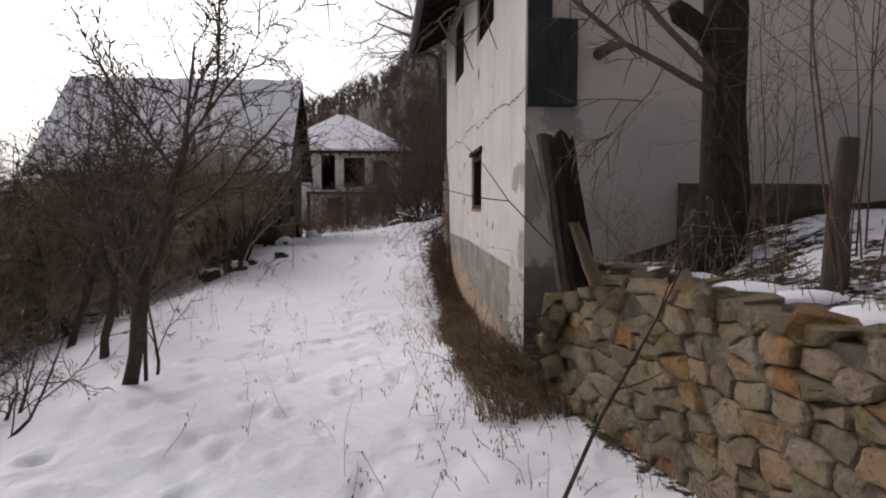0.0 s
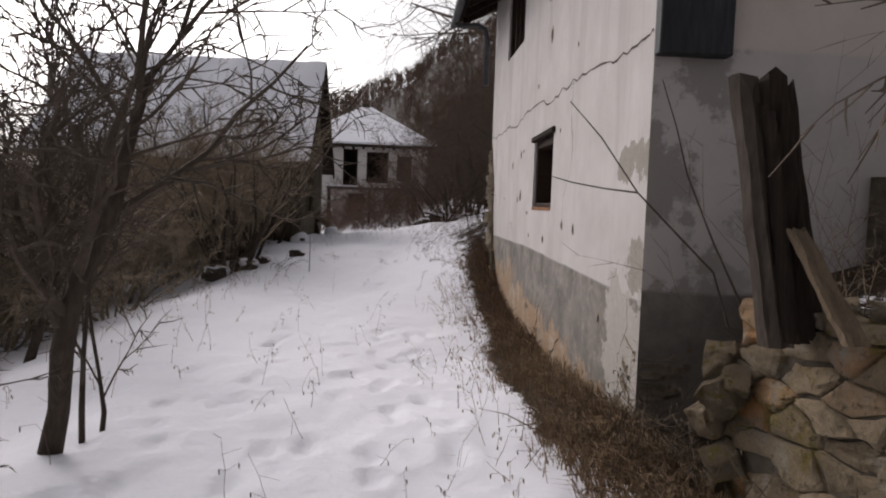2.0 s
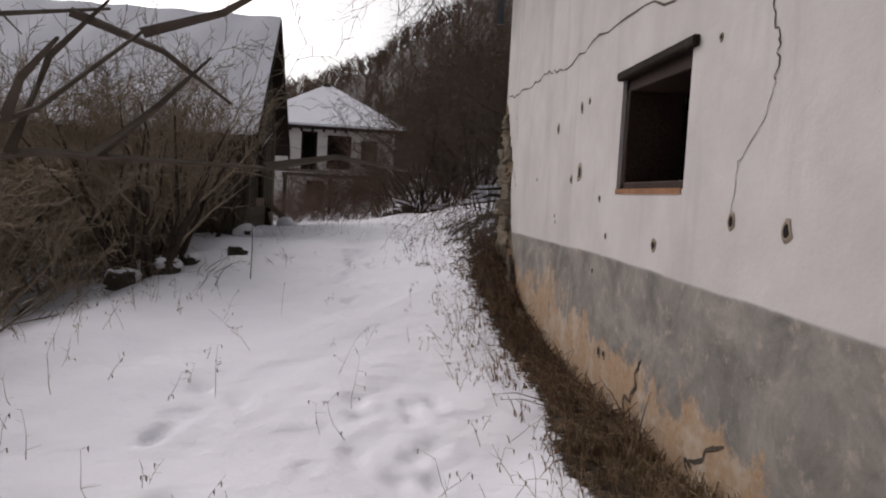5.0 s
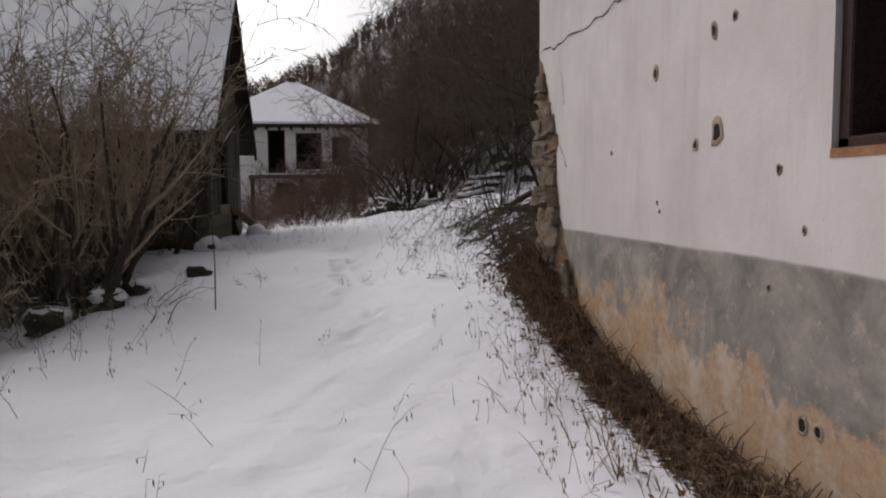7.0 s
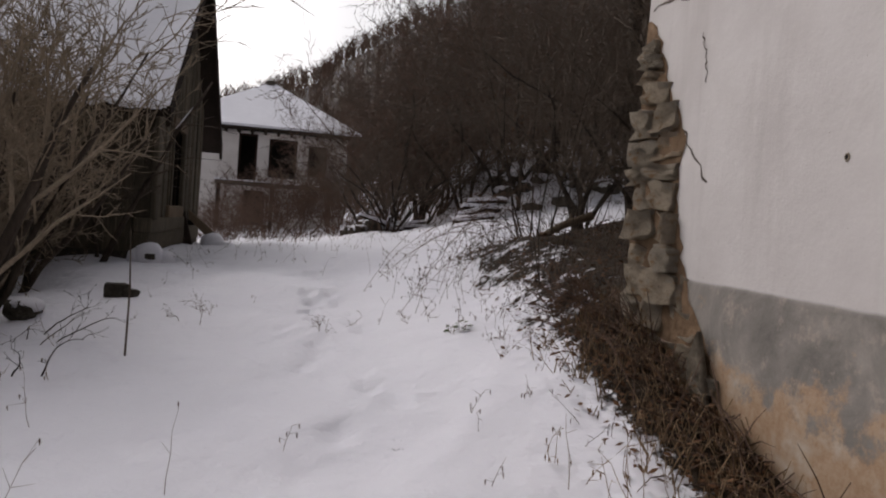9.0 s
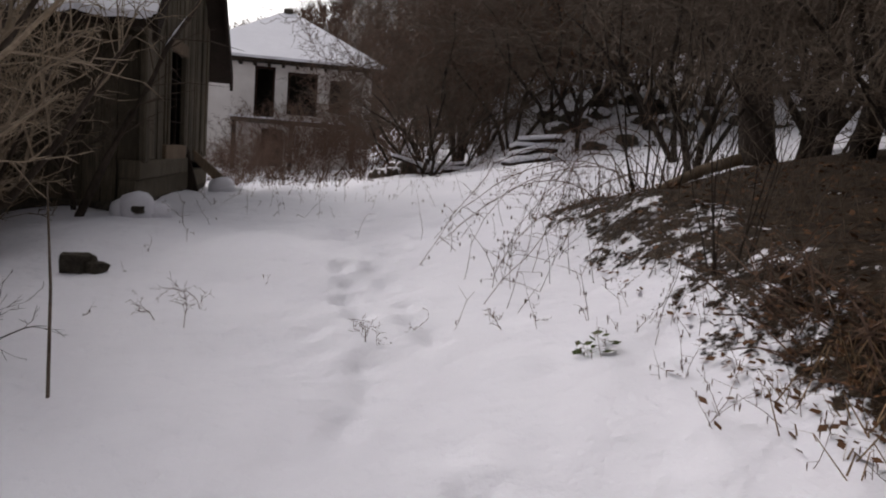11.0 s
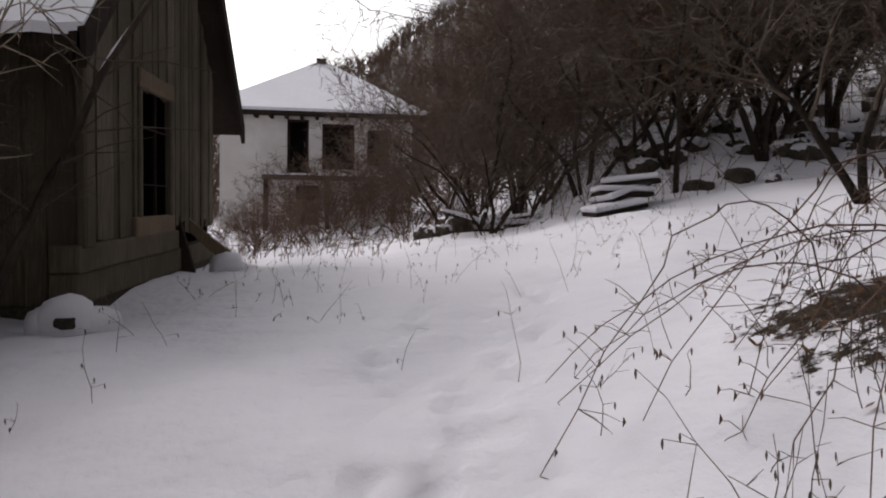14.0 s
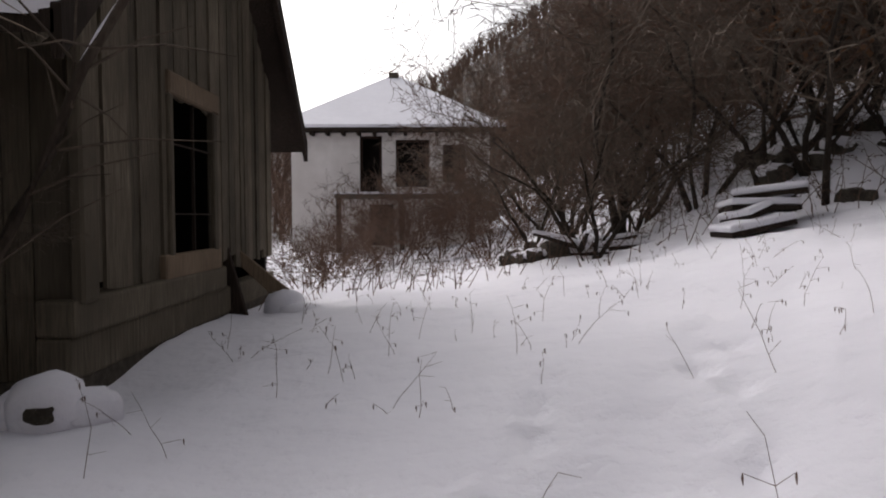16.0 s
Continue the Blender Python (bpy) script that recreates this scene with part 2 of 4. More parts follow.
M_wood_dark = grained("rotten_dark_wood", (0.012, 0.009, 0.007), (0.060, 0.044, 0.034), 10, (6, 6, 0.3), 0.9, 1.0, 0.02)
M_frame = grained("dark_stained_frame", (0.022, 0.013, 0.010), (0.07, 0.042, 0.032), 10, (5, 5, 5), 0.7, 0.5)
M_snow = grained("lying_snow", (0.71, 0.70, 0.74), (0.77, 0.76, 0.80), 4, None, 0.65, 0.5, 0.03, 0, (0.70, 0.69, 0.73))
M_tin = grained("blackened_tin", (0.020, 0.021, 0.023), (0.055, 0.056, 0.058), 7, (4, 4, 0.4), 0.5, 0.3)
M_gutter = grained("dull_zinc", (0.06, 0.062, 0.066), (0.14, 0.14, 0.145), 8, None, 0.45, 0.2)
# near-black albedo puts the shade of unlit rooms and holes into the colour
M_inside_shade = grained("painted_inside_shade", (0.012, 0.010, 0.009), (0.03, 0.025, 0.022), 3, None, 0.95, 0.3)
M_crack = grained("crack_in_plaster", (0.05, 0.04, 0.032), (0.16, 0.125, 0.10), 25, None, 0.95, 0.5)
M_chip = grained("chipped_render", (0.24, 0.19, 0.14), (0.42, 0.34, 0.26), 25, None, 0.95, 0.6)
M_clay = grained("clay_mortar", (0.10, 0.062, 0.036), (0.32, 0.21, 0.13), 14, None, 0.95, 0.9, 0.03)
M_brick = grained("crumbling_brick", (0.26, 0.12, 0.065), (0.42, 0.23, 0.13), 30, None, 0.95, 0.8)
M_white = grained("far_limewash", (0.60, 0.57, 0.54), (0.72, 0.69, 0.66), 2, None, 0.9, 0.4, 0.02, 0, (0.52, 0.48, 0.45))
M_grass = grained("dead_straw", (0.15, 0.10, 0.06), (0.34, 0.235, 0.14), 20, None, 0.85, 0.2)
M_leaf = grained("withered_leaf", (0.075, 0.04, 0.022), (0.19, 0.095, 0.048), 30, None, 0.8, 0.3)
M_green = grained("winter_green_leaf", (0.05, 0.07, 0.02), (0.12, 0.14, 0.05), 20, None, 0.7, 0.3)
M_rock = grained("dark_mossy_rock", (0.035, 0.030, 0.024), (0.14, 0.12, 0.095), 12, None, 0.95, 0.9, 0.03)

# ---- ground ----
rng = random.Random(4)
PRINTS = [(rng.uniform(-2.2, 0.2), rng.uniform(0.5, 9.0)) for _ in range(90)]
PRINTS += [(-0.55 + 0.17 * (i % 2) + 0.25 * math.sin(i), 12.4 + 0.34 * i) for i in range(22)]
PRINTS += [(-0.9 + 0.17 * (i % 2) + 0.12 * i, 15.0 + 0.36 * i) for i in range(20)]


def wall_x(y):
    """Where the face of the dry stone wall stands."""
    return 1.42 + 0.30 * sstep(3.6, 1.0, y) + 0.12 * sstep(1.0, -3.0, y)


def height(x, y, fine=True):
    x, y = np.asarray(x, float), np.asarray(y, float)
    z = np.interp(y, (-60, -5, 1.0, 4.5, 7.6, 11.0, 14.8, 17.0, 19.5, 23.0, 27, 35, 50, 70), (0.5, 0.15, 0.1, 0.06, -0.12, 0.0, 0.25, 0.44, 0.54, 0.62, 0.50, 0.32, 0.3, 0.5))
    east = np.clip(x + 0.5, 0, None)
    z = z + sstep(9, 14, y) * (0.2 * np.minimum(east, 9) + 0.32 * np.clip(east - 9, 0, 60))
    z = z + 0.08 * sstep(10, 15, y) * np.clip(x + 0.5, -2.4, 0)
    z = z - 0.75 * sstep(-3.0, -6.0, x) * sstep(24, 15, y) - 1.0 * sstep(-6, -14, x)
    z = z - 0.35 * sstep(-2.1, -3.4, x) * sstep(7.5, 4.5, y)
    bank = sstep(0.75, 1.7, x) * sstep(11.3, 13.2, y) * sstep(18.5, 16.0, y)
    z = z + 0.38 * bank
    terrace = sstep(0.18, 0.34, x - wall_x(y)) * sstep(0.1, -0.15, y - 3.2 - 1.1 * sstep(1.9, 2.4, x))
    z = z * (1 - terrace) + terrace * (1.16 + 0.16 * np.clip(x - 2.2, 0, 6) + 0.12 * sstep(2.4, 3.4, x))
    z = z + 0.33 * np.clip(y - 24.6, 0, 7) * sstep(2.6, 5.2, x)
    z = z + 0.05 * sstep(12, 16, y) * sstep(34, 28, y) * np.sin(2.3 * x + 0.9 * y + 1.2 * np.sin(0.8 * y)) * np.sin(1.5 * y - 0.7 * x)
    inside = sstep(1.45, 1.6, x) * sstep(4.4, 4.6, y) * sstep(13.1, 12.9, y)
    z = z * (1 - inside) - 0.1 * inside
    hill = sstep(62, 210, y) * np.clip(29 + 0.36 * (x + 10), 6, 80)
    z = z + hill
    if fine:
        z = z + 0.035 * np.sin(1.7 * x + 0.6 * y) * np.sin(1.1 * y - 0.5 * x) + 0.018 * np.sin(4.1 * x + 1.3) * np.sin(3.3 * y) + 0.008 * np.sin(9.7 * x + 2 * y) * np.sin(8.3 * y - 3 * x)
        for a, b in PRINTS:
            d = ((x - a) / 0.065) ** 2 + ((y - b) / 0.12) ** 2
            z = z - 0.045 * np.exp(-d) + 0.010 * np.exp(-((np.sqrt(d) - 1.9) ** 2) * 3)
    return z


def earth(x, y):
    """How bare the ground is, 0 under snow to 1."""
    inner = 0.22 * sstep(7.0, 9.5, y)
    strip = sstep(0.58, 1.0, x - inner) * sstep(3.4, 4.4, y) * sstep(14.3, 13.0, y)
    strip = np.maximum(strip, 0.9 * sstep(0.95, 1.15, x) * sstep(2.6, 3.6, y) * sstep(5, 4, y))
    wallfoot = 0.55 * sstep(0.30, 0.05, np.abs(x - wall_x(y))) * sstep(4.4, 3.9, y)
    bank = (0.54 + 0.3 * sstep(1.2, 2.0, x)) * sstep(0.55, 1.3, x) * sstep(11.5, 12.8, y) * sstep(18.2, 16.8, y)
    terrace = 0.55 * sstep(0.1, 0.3, x - wall_x(y)) * sstep(4.3, 4.1, y) * sstep(4.2, 3.0, x)
    wood = 0.42 * sstep(25, 30, y) + 0.25 * sstep(60, 80, y)
    hedge = 0.5 * sstep(-4.6, -6.0, x) * sstep(19, 12, y)
    return np.maximum.reduce([strip, wallfoot, bank, terrace, wood, hedge])


def build_ground():
    xs = np.r_[np.linspace(-900, -60, 14), np.linspace(-50, -8, 30), np.linspace(-7.5, -3.6, 26), np.arange(-3.5, 3.0, 0.055), np.linspace(3.1, 10, 46), np.linspace(10.6, 60, 50), np.linspace(70, 900, 20)]
    ys = np.r_[np.linspace(-900, -60, 10), np.linspace(-50, -5, 20), np.arange(-4.6, 20, 0.07), np.linspace(20.2, 32, 70), np.linspace(32.6, 70, 60), np.linspace(73, 260, 64), np.linspace(300, 1500, 14)]
    X, Y = np.meshgrid(xs, ys)
    Z = height(X, Y)
    nx, ny = len(xs), len(ys)
    me = bpy.data.meshes.new("ground")
    idx = np.arange(nx * ny).reshape(ny, nx)
    quads = np.stack([idx[:-1, :-1], idx[:-1, 1:], idx[1:, 1:], idx[1:, :-1]], -1).reshape(-1, 4)
    me.from_pydata(np.stack([X, Y, Z], -1).reshape(-1, 3).tolist(), [], quads.tolist())
    me.polygons.foreach_set("use_smooth", [True] * len(me.polygons))
    me.attributes.new("earth", "FLOAT", "POINT").data.foreach_set("value", earth(X, Y).ravel().astype(np.float32))
    me.materials.append(M_ground)
    return tagged(new("ground", me), "trodden snow over grass with bare earth banks", "ground", kind="structure")


build_ground()


def top(x, y):
    return float(height(x, y))


# ---- old house ----
WX, WY0, WY1, EAVE = 1.43, 4.455, 13.16, 5.15


def pierced(u0, u1, v0, v1, holes, place, depth):
    """A wall of that depth with rectangular holes; place(u, v, d) gives a point."""
    b = Build()
    us = sorted({u0, u1, *(h[0] for h in holes), *(h[1] for h in holes)})
    vs = sorted({v0, v1, *(h[2] for h in holes), *(h[3] for h in holes)})
    void = lambda u, v: any(h[0] < u < h[1] and h[2] < v < h[3] for h in holes)  # noqa: E731
    for a, c in zip(us, us[1:]):
        for e, g in zip(vs, vs[1:]):
            if not void((a + c) / 2, (e + g) / 2):
                for d in (0, depth):
                    b.quad(place(a, e, d), place(c, e, d), place(c, g, d), place(a, g, d))
    for h0, h1, k0, k1 in [(u0, u1, v0, v1), *holes]:
        for p, q in (((h0, k0), (h1, k0)), ((h1, k0), (h1, k1)), ((h1, k1), (h0, k1)), ((h0, k1), (h0, k0))):
            b.quad(place(*p, 0), place(*q, 0), place(*q, depth), place(*p, depth))
    return b


house = thing("old_house", "abandoned two-storey plastered house, cracked white wall above grey plinth", "house")
W_LOW, W_NEAR, W_FAR = (7.58, 8.72, 1.57, 2.41), (6.5, 8.15, 3.95, 5.02), (9.88, 11.45, 3.90, 5.02)
west = part("wall", pierced(WY0, WY1, -0.6, EAVE + 0.3, [W_LOW, W_NEAR, W_FAR], lambda u, v, d: (WX + d, u, v), 0.5), M_facade, house, "white limewashed wall with grey plinth and shot holes")
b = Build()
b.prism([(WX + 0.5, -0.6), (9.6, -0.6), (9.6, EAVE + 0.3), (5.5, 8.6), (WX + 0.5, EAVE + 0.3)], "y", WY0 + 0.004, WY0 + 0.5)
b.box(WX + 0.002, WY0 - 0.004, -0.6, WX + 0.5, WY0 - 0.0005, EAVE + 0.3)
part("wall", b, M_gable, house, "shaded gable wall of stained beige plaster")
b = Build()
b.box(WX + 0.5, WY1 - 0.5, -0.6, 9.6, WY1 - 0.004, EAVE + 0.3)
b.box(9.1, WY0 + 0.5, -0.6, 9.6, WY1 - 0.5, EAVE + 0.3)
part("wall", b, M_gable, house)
# floor and backing wall, coloured near-black in place of room shade
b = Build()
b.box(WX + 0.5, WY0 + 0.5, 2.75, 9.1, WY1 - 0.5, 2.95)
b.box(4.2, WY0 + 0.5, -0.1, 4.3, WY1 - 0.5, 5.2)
part("inner_floor", b, M_inside_shade, house, "bare inner floor with room shade in its near-black colour")
b = Build()
for x0, z0, x1, z1 in ((0.72, 4.98, 5.5, 8.95), (10.3, 4.98, 5.5, 8.95)):
    b.prism([(x0, z0), (x1, z1), (x1, z1 + 0.14), (x0, z0 + 0.14)], "y", 3.95, 13.65)
part("roof", b, M_wood_dark, house, "dark weathered roof with wide eaves")
for i in range(15):
    y = 4.2 + i * 0.64
    b = Build()
    b.prism([(0.80, 4.86), (1.6, 5.30), (1.6, 5.44), (0.80, 5.0)], "y", y, y + 0.10)
    part("rafter", b, M_wood_dark, house)
b = Build()
rim = [Vector((0.66 + 0.07 * math.cos(a), 0, 4.95 + 0.07 * math.sin(a))) for a in np.linspace(math.pi, 2 * math.pi, 7)]
for y0, y1 in zip((3.95,), (13.55,)):
    for p, q in zip(rim, rim[1:]):
        b.quad((p.x, y0, p.z), (q.x, y0, q.z), (q.x, y1, q.z), (p.x, y1, p.z))
        b.quad((p.x, y0, p.z + 0.006), (q.x, y0, q.z + 0.006), (q.x, y1, q.z + 0.006), (p.x, y1, p.z + 0.006))
part("gutter", b, M_gutter, house, "sagging half-round zinc gutter")
b = Build()
b.tube([Vector(p) for p in ((0.66, 13.1, 4.90), (0.72, 13.1, 4.84), (1.05, 13.12, 4.86), (1.22, 13.12, 4.78), (1.26, 13.12, 4.6), (1.27, 13.12, 3.78))], [0.055] * 6, 8)
part("downpipe", b, M_gutter, house, "broken-off zinc downpipe", True)


def window(hole, bars, label):
    y0, y1, z0, z1 = hole
    b = Build()
    x0, x1, w = WX + 0.03, WX + 0.46, 0.075
    b.box(x0, y0, z0, x1, y1, z0 + w * 0.7)
    b.box(x0, y0, z1 - w * 1.6, x1, y1, z1)
    b.box(x0, y0, z0, x1, y0 + w, z1)
    b.box(x0, y1 - w, z0, x1, y1, z1)
    ob = soften(part("window_frame", b, M_frame, house, label), 0.008)
    for k in range(bars):
        b = Build()
        c = y0 + (y1 - y0) * (k + 1) / (bars + 1)
        b.box(x0 + 0.02, c - 0.02, z0 + 0.05, x1 - 0.02, c + 0.02, z1 - 0.1)
        part("mullion", b, M_frame, ob)
    return ob


window(W_LOW, 0, "dark rotten timber frame without glass")
window(W_NEAR, 3, "dark timber frame with mullions")
window(W_FAR, 3, "dark timber frame with mullions")
b = Build()
b.box(0, -0.04, -0.035, 0.07, 1.22, 0.03, pose(WX - 0.04, 7.54, 2.43, -1.0, 0, 0))
soften(part("lintel", b, M_wood_dark, house, "dark split timber lintel"), 0.012)
b = Build()
b.box(WX - 0.006, 7.60, 1.535, WX + 0.25, 8.72, 1.574)
part("window_sill", b, M_brick, house, "crumbling orange brick sill")


def crack(points, width):
    b, r = Build(), random.Random(len(points) * 7)
    ps, jag = [], min(0.045, 1.6 * width)
    for (y0, z0), (y1, z1) in zip(points, points[1:]):
        for k in range(7):
            t = k / 7
            ps.append((y0 + (y1 - y0) * t + r.uniform(-1, 1) * jag, z0 + (z1 - z0) * t + r.uniform(-1, 1) * jag * 0.9))
    ps.append(points[-1])
    for i, (p, q) in enumerate(zip(ps, ps[1:])):
        d = Vector((q[0] - p[0], q[1] - p[1])).normalized()
        wa, wb = (width * (0.35 + 0.65 * abs(math.sin(2.3 * j + len(points)))) / 2 for j in (i, i + 1))
        n = Vector((-d.y, d.x))
        x = WX - 0.003
        b.quad((x, p[0] - n.x * wa, p[1] - n.y * wa), (x, q[0] - n.x * wb, q[1] - n.y * wb), (x, q[0] + n.x * wb, q[1] + n.y * wb), (x, p[0] + n.x * wa, p[1] + n.y * wa))
    part("crack", b, M_crack, west)


crack([(4.46, 2.78), (4.82, 2.73), (5.64, 2.77), (6.75, 2.82), (7.69, 2.76), (8.96, 2.86), (10.29, 2.75), (11.1, 2.80), (11.6, 2.79), (12.55, 2.77), (13.1, 2.8)], 0.02)
crack([(6.75, 2.82), (6.77, 2.42), (6.67, 2.26), (6.68, 2.07)], 0.014)
crack([(6.68, 2.07), (6.76, 1.88), (6.96, 1.70), (6.99, 1.45)], 0.007)
crack([(12.69, 2.09), (12.5, 1.87), (12.26, 1.62)], 0.018)
crack([(12.45, 2.5), (12.38, 2.35), (12.36, 2.2)], 0.010)
crack([(8.03, 0.42), (8.13, 0.18), (8.41, -0.09)], 0.035)
crack([(6.9, 0.23), (7.21, 0.06), (7.3, -0.1)], 0.03)
crack([(4.75, 0.95), (4.72, 0.72), (4.9, 0.5), (4.86, 0.2)], 0.009)
crack([(5.25, 1.02), (5.05, 1.08), (4.98, 1.2)], 0.005)


def shot_hole(y, z, r):
    b, k = Build(), random.Random(int(y * 100))
    n = 9
    ring = [(r * k.uniform(0.75, 1.25), 2 * math.pi * i / n) for i in range(n)]
    rows = []
    for s, x in ((1.25, -0.002), (0.9, -0.007), (0.68, -0.005)):
        rows.append([(WX + x, y + s * a * math.cos(t), z + 1.35 * s * a * math.sin(t)) for a, t in ring])
    for p, q in zip(rows, rows[1:]):
        for i in range(n):
            b.quad(p[i], p[(i + 1) % n], q[(i + 1) % n], q[i])
    rim = part("chip", b, M_chip, west)
    # flat near-black disc painted in place of the shade inside the hole
    c = Build()
    c.quad(*[(WX - 0.0045, y + 0.72 * a * math.cos(t), z + 0.95 * a * math.sin(t)) for a, t in ring])
    part("hole", c, M_inside_shade, rim)


for y, z, r in ((6.98, 1.39, 0.030), (6.49, 1.37, 0.038), (7.95, 1.20, 0.036), (9.90, 1.67, 0.030), (9.66, 1.72, 0.058), (10.45, 2.17, 0.032), (11.2, 1.69, 0.014), (9.08, 1.50, 0.018), (9.5, 2.32, 0.022),
                (9.71, 2.29, 0.034), (8.88, 1.21, 0.014), (7.24, 2.39, 0.018), (5.46, 0.68, 0.035), (8.6, 3.06, 0.02), (10.4, 1.32, 0.012), (10.36, 1.26, 0.010), (8.85, 0.30, 0.036), (8.74, 0.31, 0.032), (9.14, 0.91, 0.014), (7.89, 3.53, 0.06), (6.6, 3.14, 0.016)):
    shot_hole(y, z, r)

panel = thing("tin_cladding", "blackened tin sheet box hanging on the house corner", "metal panel")
b = Build()
b.box(1.425, 4.33, 2.60, 1.915, 4.449, 3.43)
soften(part("lower_sheet", b, M_tin, panel), 0.01)
b = Build()
b.box(1.428, 4.36, 3.43, 1.67, 4.449, 4.9)
soften(part("upper_sheet", b, M_tin, panel), 0.01)
b = Build()
b.tube([Vector((2.15, 4.46, 3.12)), Vector((2.2, 4.2, 3.14)), Vector((2.22, 3.98, 3.10))], [0.06, 0.055, 0.03], 7)
part("beam_end", b, M_wood_pale, house, "broken timber end poking from the gable", True)
# base render of the gable steps up here, in a darker colour
b = Build()
b.box(2.98, 4.36, 1.1, 4.6, 4.449, 1.86)
part("wall_buttress", b, M_mortar, house, "dark raised step of the base render")


# ---- stones ----
def lump(seed, low=0.10, high=0.26, rough=0.085, cuts=1, smooth=False):
    """A worn, uneven block about 1 across."""
    r = random.Random(seed)
    bm = bmesh.new()
    bmesh.ops.create_cube(bm, size=1.0)
    bmesh.ops.subdivide_edges(bm, edges=bm.edges, cuts=cuts, use_grid_fill=True)
    round_by = r.uniform(low, high)
    for v in bm.verts:
        ball = v.co.normalized() * 0.56
        v.co = v.co.lerp(ball, round_by) + Vector((r.uniform(-1, 1), r.uniform(-1, 1), r.uniform(-1, 1))) * rough
    bmesh.ops.recalc_face_normals(bm, faces=bm.faces)
    me = bpy.data.meshes.new("stone")
    bm.to_mesh(me)
    bm.free()
    me.materials.append(M_stone)
    if smooth:
        me.polygons.foreach_set("use_smooth", [True] * len(me.polygons))
    return me


LUMPS = [lump(i, 0.10, 0.28, 0.09, 1, False) for i in range(14)]
QUOINS = [lump(80 + i, 0.05, 0.22, 0.085, 2, False) for i in range(6)]
for me in QUOINS:
    me.materials[0] = M_quoin
ROCKS = [lump(60 + i, 0.2, 0.55, 0.10, 2) for i in range(6)]
for me in ROCKS:
    me.materials[0] = M_rock
SNOWS = [lump(40 + i, 0.85, 1.0, 0.03, 3, True) for i in range(6)]
for me in SNOWS:
    me.materials[0] = M_snow


def piece(name, me, parent, at, size, turn=(0, 0, 0)):
    ob = new(name, me)
    ob.parent = parent
    ob.matrix_basis = pose(*at, *turn) @ Matrix.Diagonal((*size, 1))
    return ob


# stones laid bare where the plaster fell from the far corner
quoin_rng = random.Random(8)


def plaster_edge(z):
    """How far along the wall the plaster still holds at that height."""
    return float(np.interp(z, (0.0, 0.4, 0.65, 1.04, 1.5, 1.95, 2.2, 2.6, 2.75), (11.55, 11.9, 12.1, 12.4, 12.57, 12.55, 12.75, 12.97, 13.12)))


b = Build()
levels = [-0.2 + 0.06 * k for k in range(50)]
edges = [plaster_edge(v) + quoin_rng.uniform(-0.03, 0.03) for v in levels]
for (v0, e0), (v1, e1) in zip(zip(levels, edges), zip(levels[1:], edges[1:])):
    b.quad((WX - 0.004, e0, v0), (WX - 0.004, WY1 + 0.004, v0), (WX - 0.004, WY1 + 0.004, v1), (WX - 0.004, e1, v1))
    b.quad((WX - 0.004, WY1 + 0.004, v0), (WX + 0.6, WY1 + 0.004, v0), (WX + 0.6, WY1 + 0.004, v1), (WX - 0.004, WY1 + 0.004, v1))
part("bared_corner", b, M_clay, west, "clay mortar bared where the plaster fell")
z = -0.05
while z < 2.72:
    h = quoin_rng.choice((0.10, 0.14, 0.18, 0.22)) * quoin_rng.uniform(0.9, 1.1)
    y = WY1 + quoin_rng.uniform(-0.05, 0.06)
    e = plaster_edge(z + h / 2) + 0.02
    while y > e + 0.07:
        w = min(quoin_rng.uniform(0.22, 0.42), y - e)
        out = quoin_rng.uniform(-0.06, 0.03)
        piece("stone", quoin_rng.choice(QUOINS), west, (WX + 0.15 + out, y - w / 2, z + h / 2), (0.36, w * 0.97, h * 0.93), (quoin_rng.uniform(-8, 8), quoin_rng.uniform(-6, 6), quoin_rng.uniform(-14, 14)))
        y -= w
    z += h
# a flake of render standing off the wall by the broken edge
b = Build()
b.prism([(11.88, 0.12), (12.12, 0.10), (12.20, 0.62), (12.12, 0.80), (12.02, 0.55)], "x", WX - 0.075, WX - 0.03)
soften(part("render_flake", b, M_mortar, west, "dark loose flake of render"), 0.012)
for i in range(9):
    piece("stone", quoin_rng.choice(QUOINS), west, (WX + 0.18, WY0 + 0.15 + quoin_rng.uniform(0, 0.10), 0.06 + 0.07 * i), (0.34, 0.34, 0.11), (0, 0, quoin_rng.uniform(-12, 12)))

stone_wall = thing("stone_wall", "rubble stone retaining wall with moss and snow on top", "wall", kind="")
b = Build()
ys = np.linspace(-4.2, 3.1, 30)
for y0, y1 in zip(ys, ys[1:]):
    a, c = wall_x(y0), wall_x(y1)
    b.quad((a + 0.012, y0, -0.3), (c + 0.012, y1, -0.3), (c + 0.083, y1, 1.12), (a + 0.083, y0, 1.12))
    b.quad((a + 0.083, y0, 1.12), (c + 0.083, y1, 1.12), (c + 0.6, y1, 1.14), (a + 0.6, y0, 1.14))
b.quad((wall_x(3.1), 3.1, -0.3), (2.3, 3.1, -0.3), (2.3, 3.1, 1.14), (wall_x(3.1) + 0.06, 3.1, 1.12))
part("core", b, M_mortar, stone_wall, "earth and mortar core")
srng = random.Random(21)


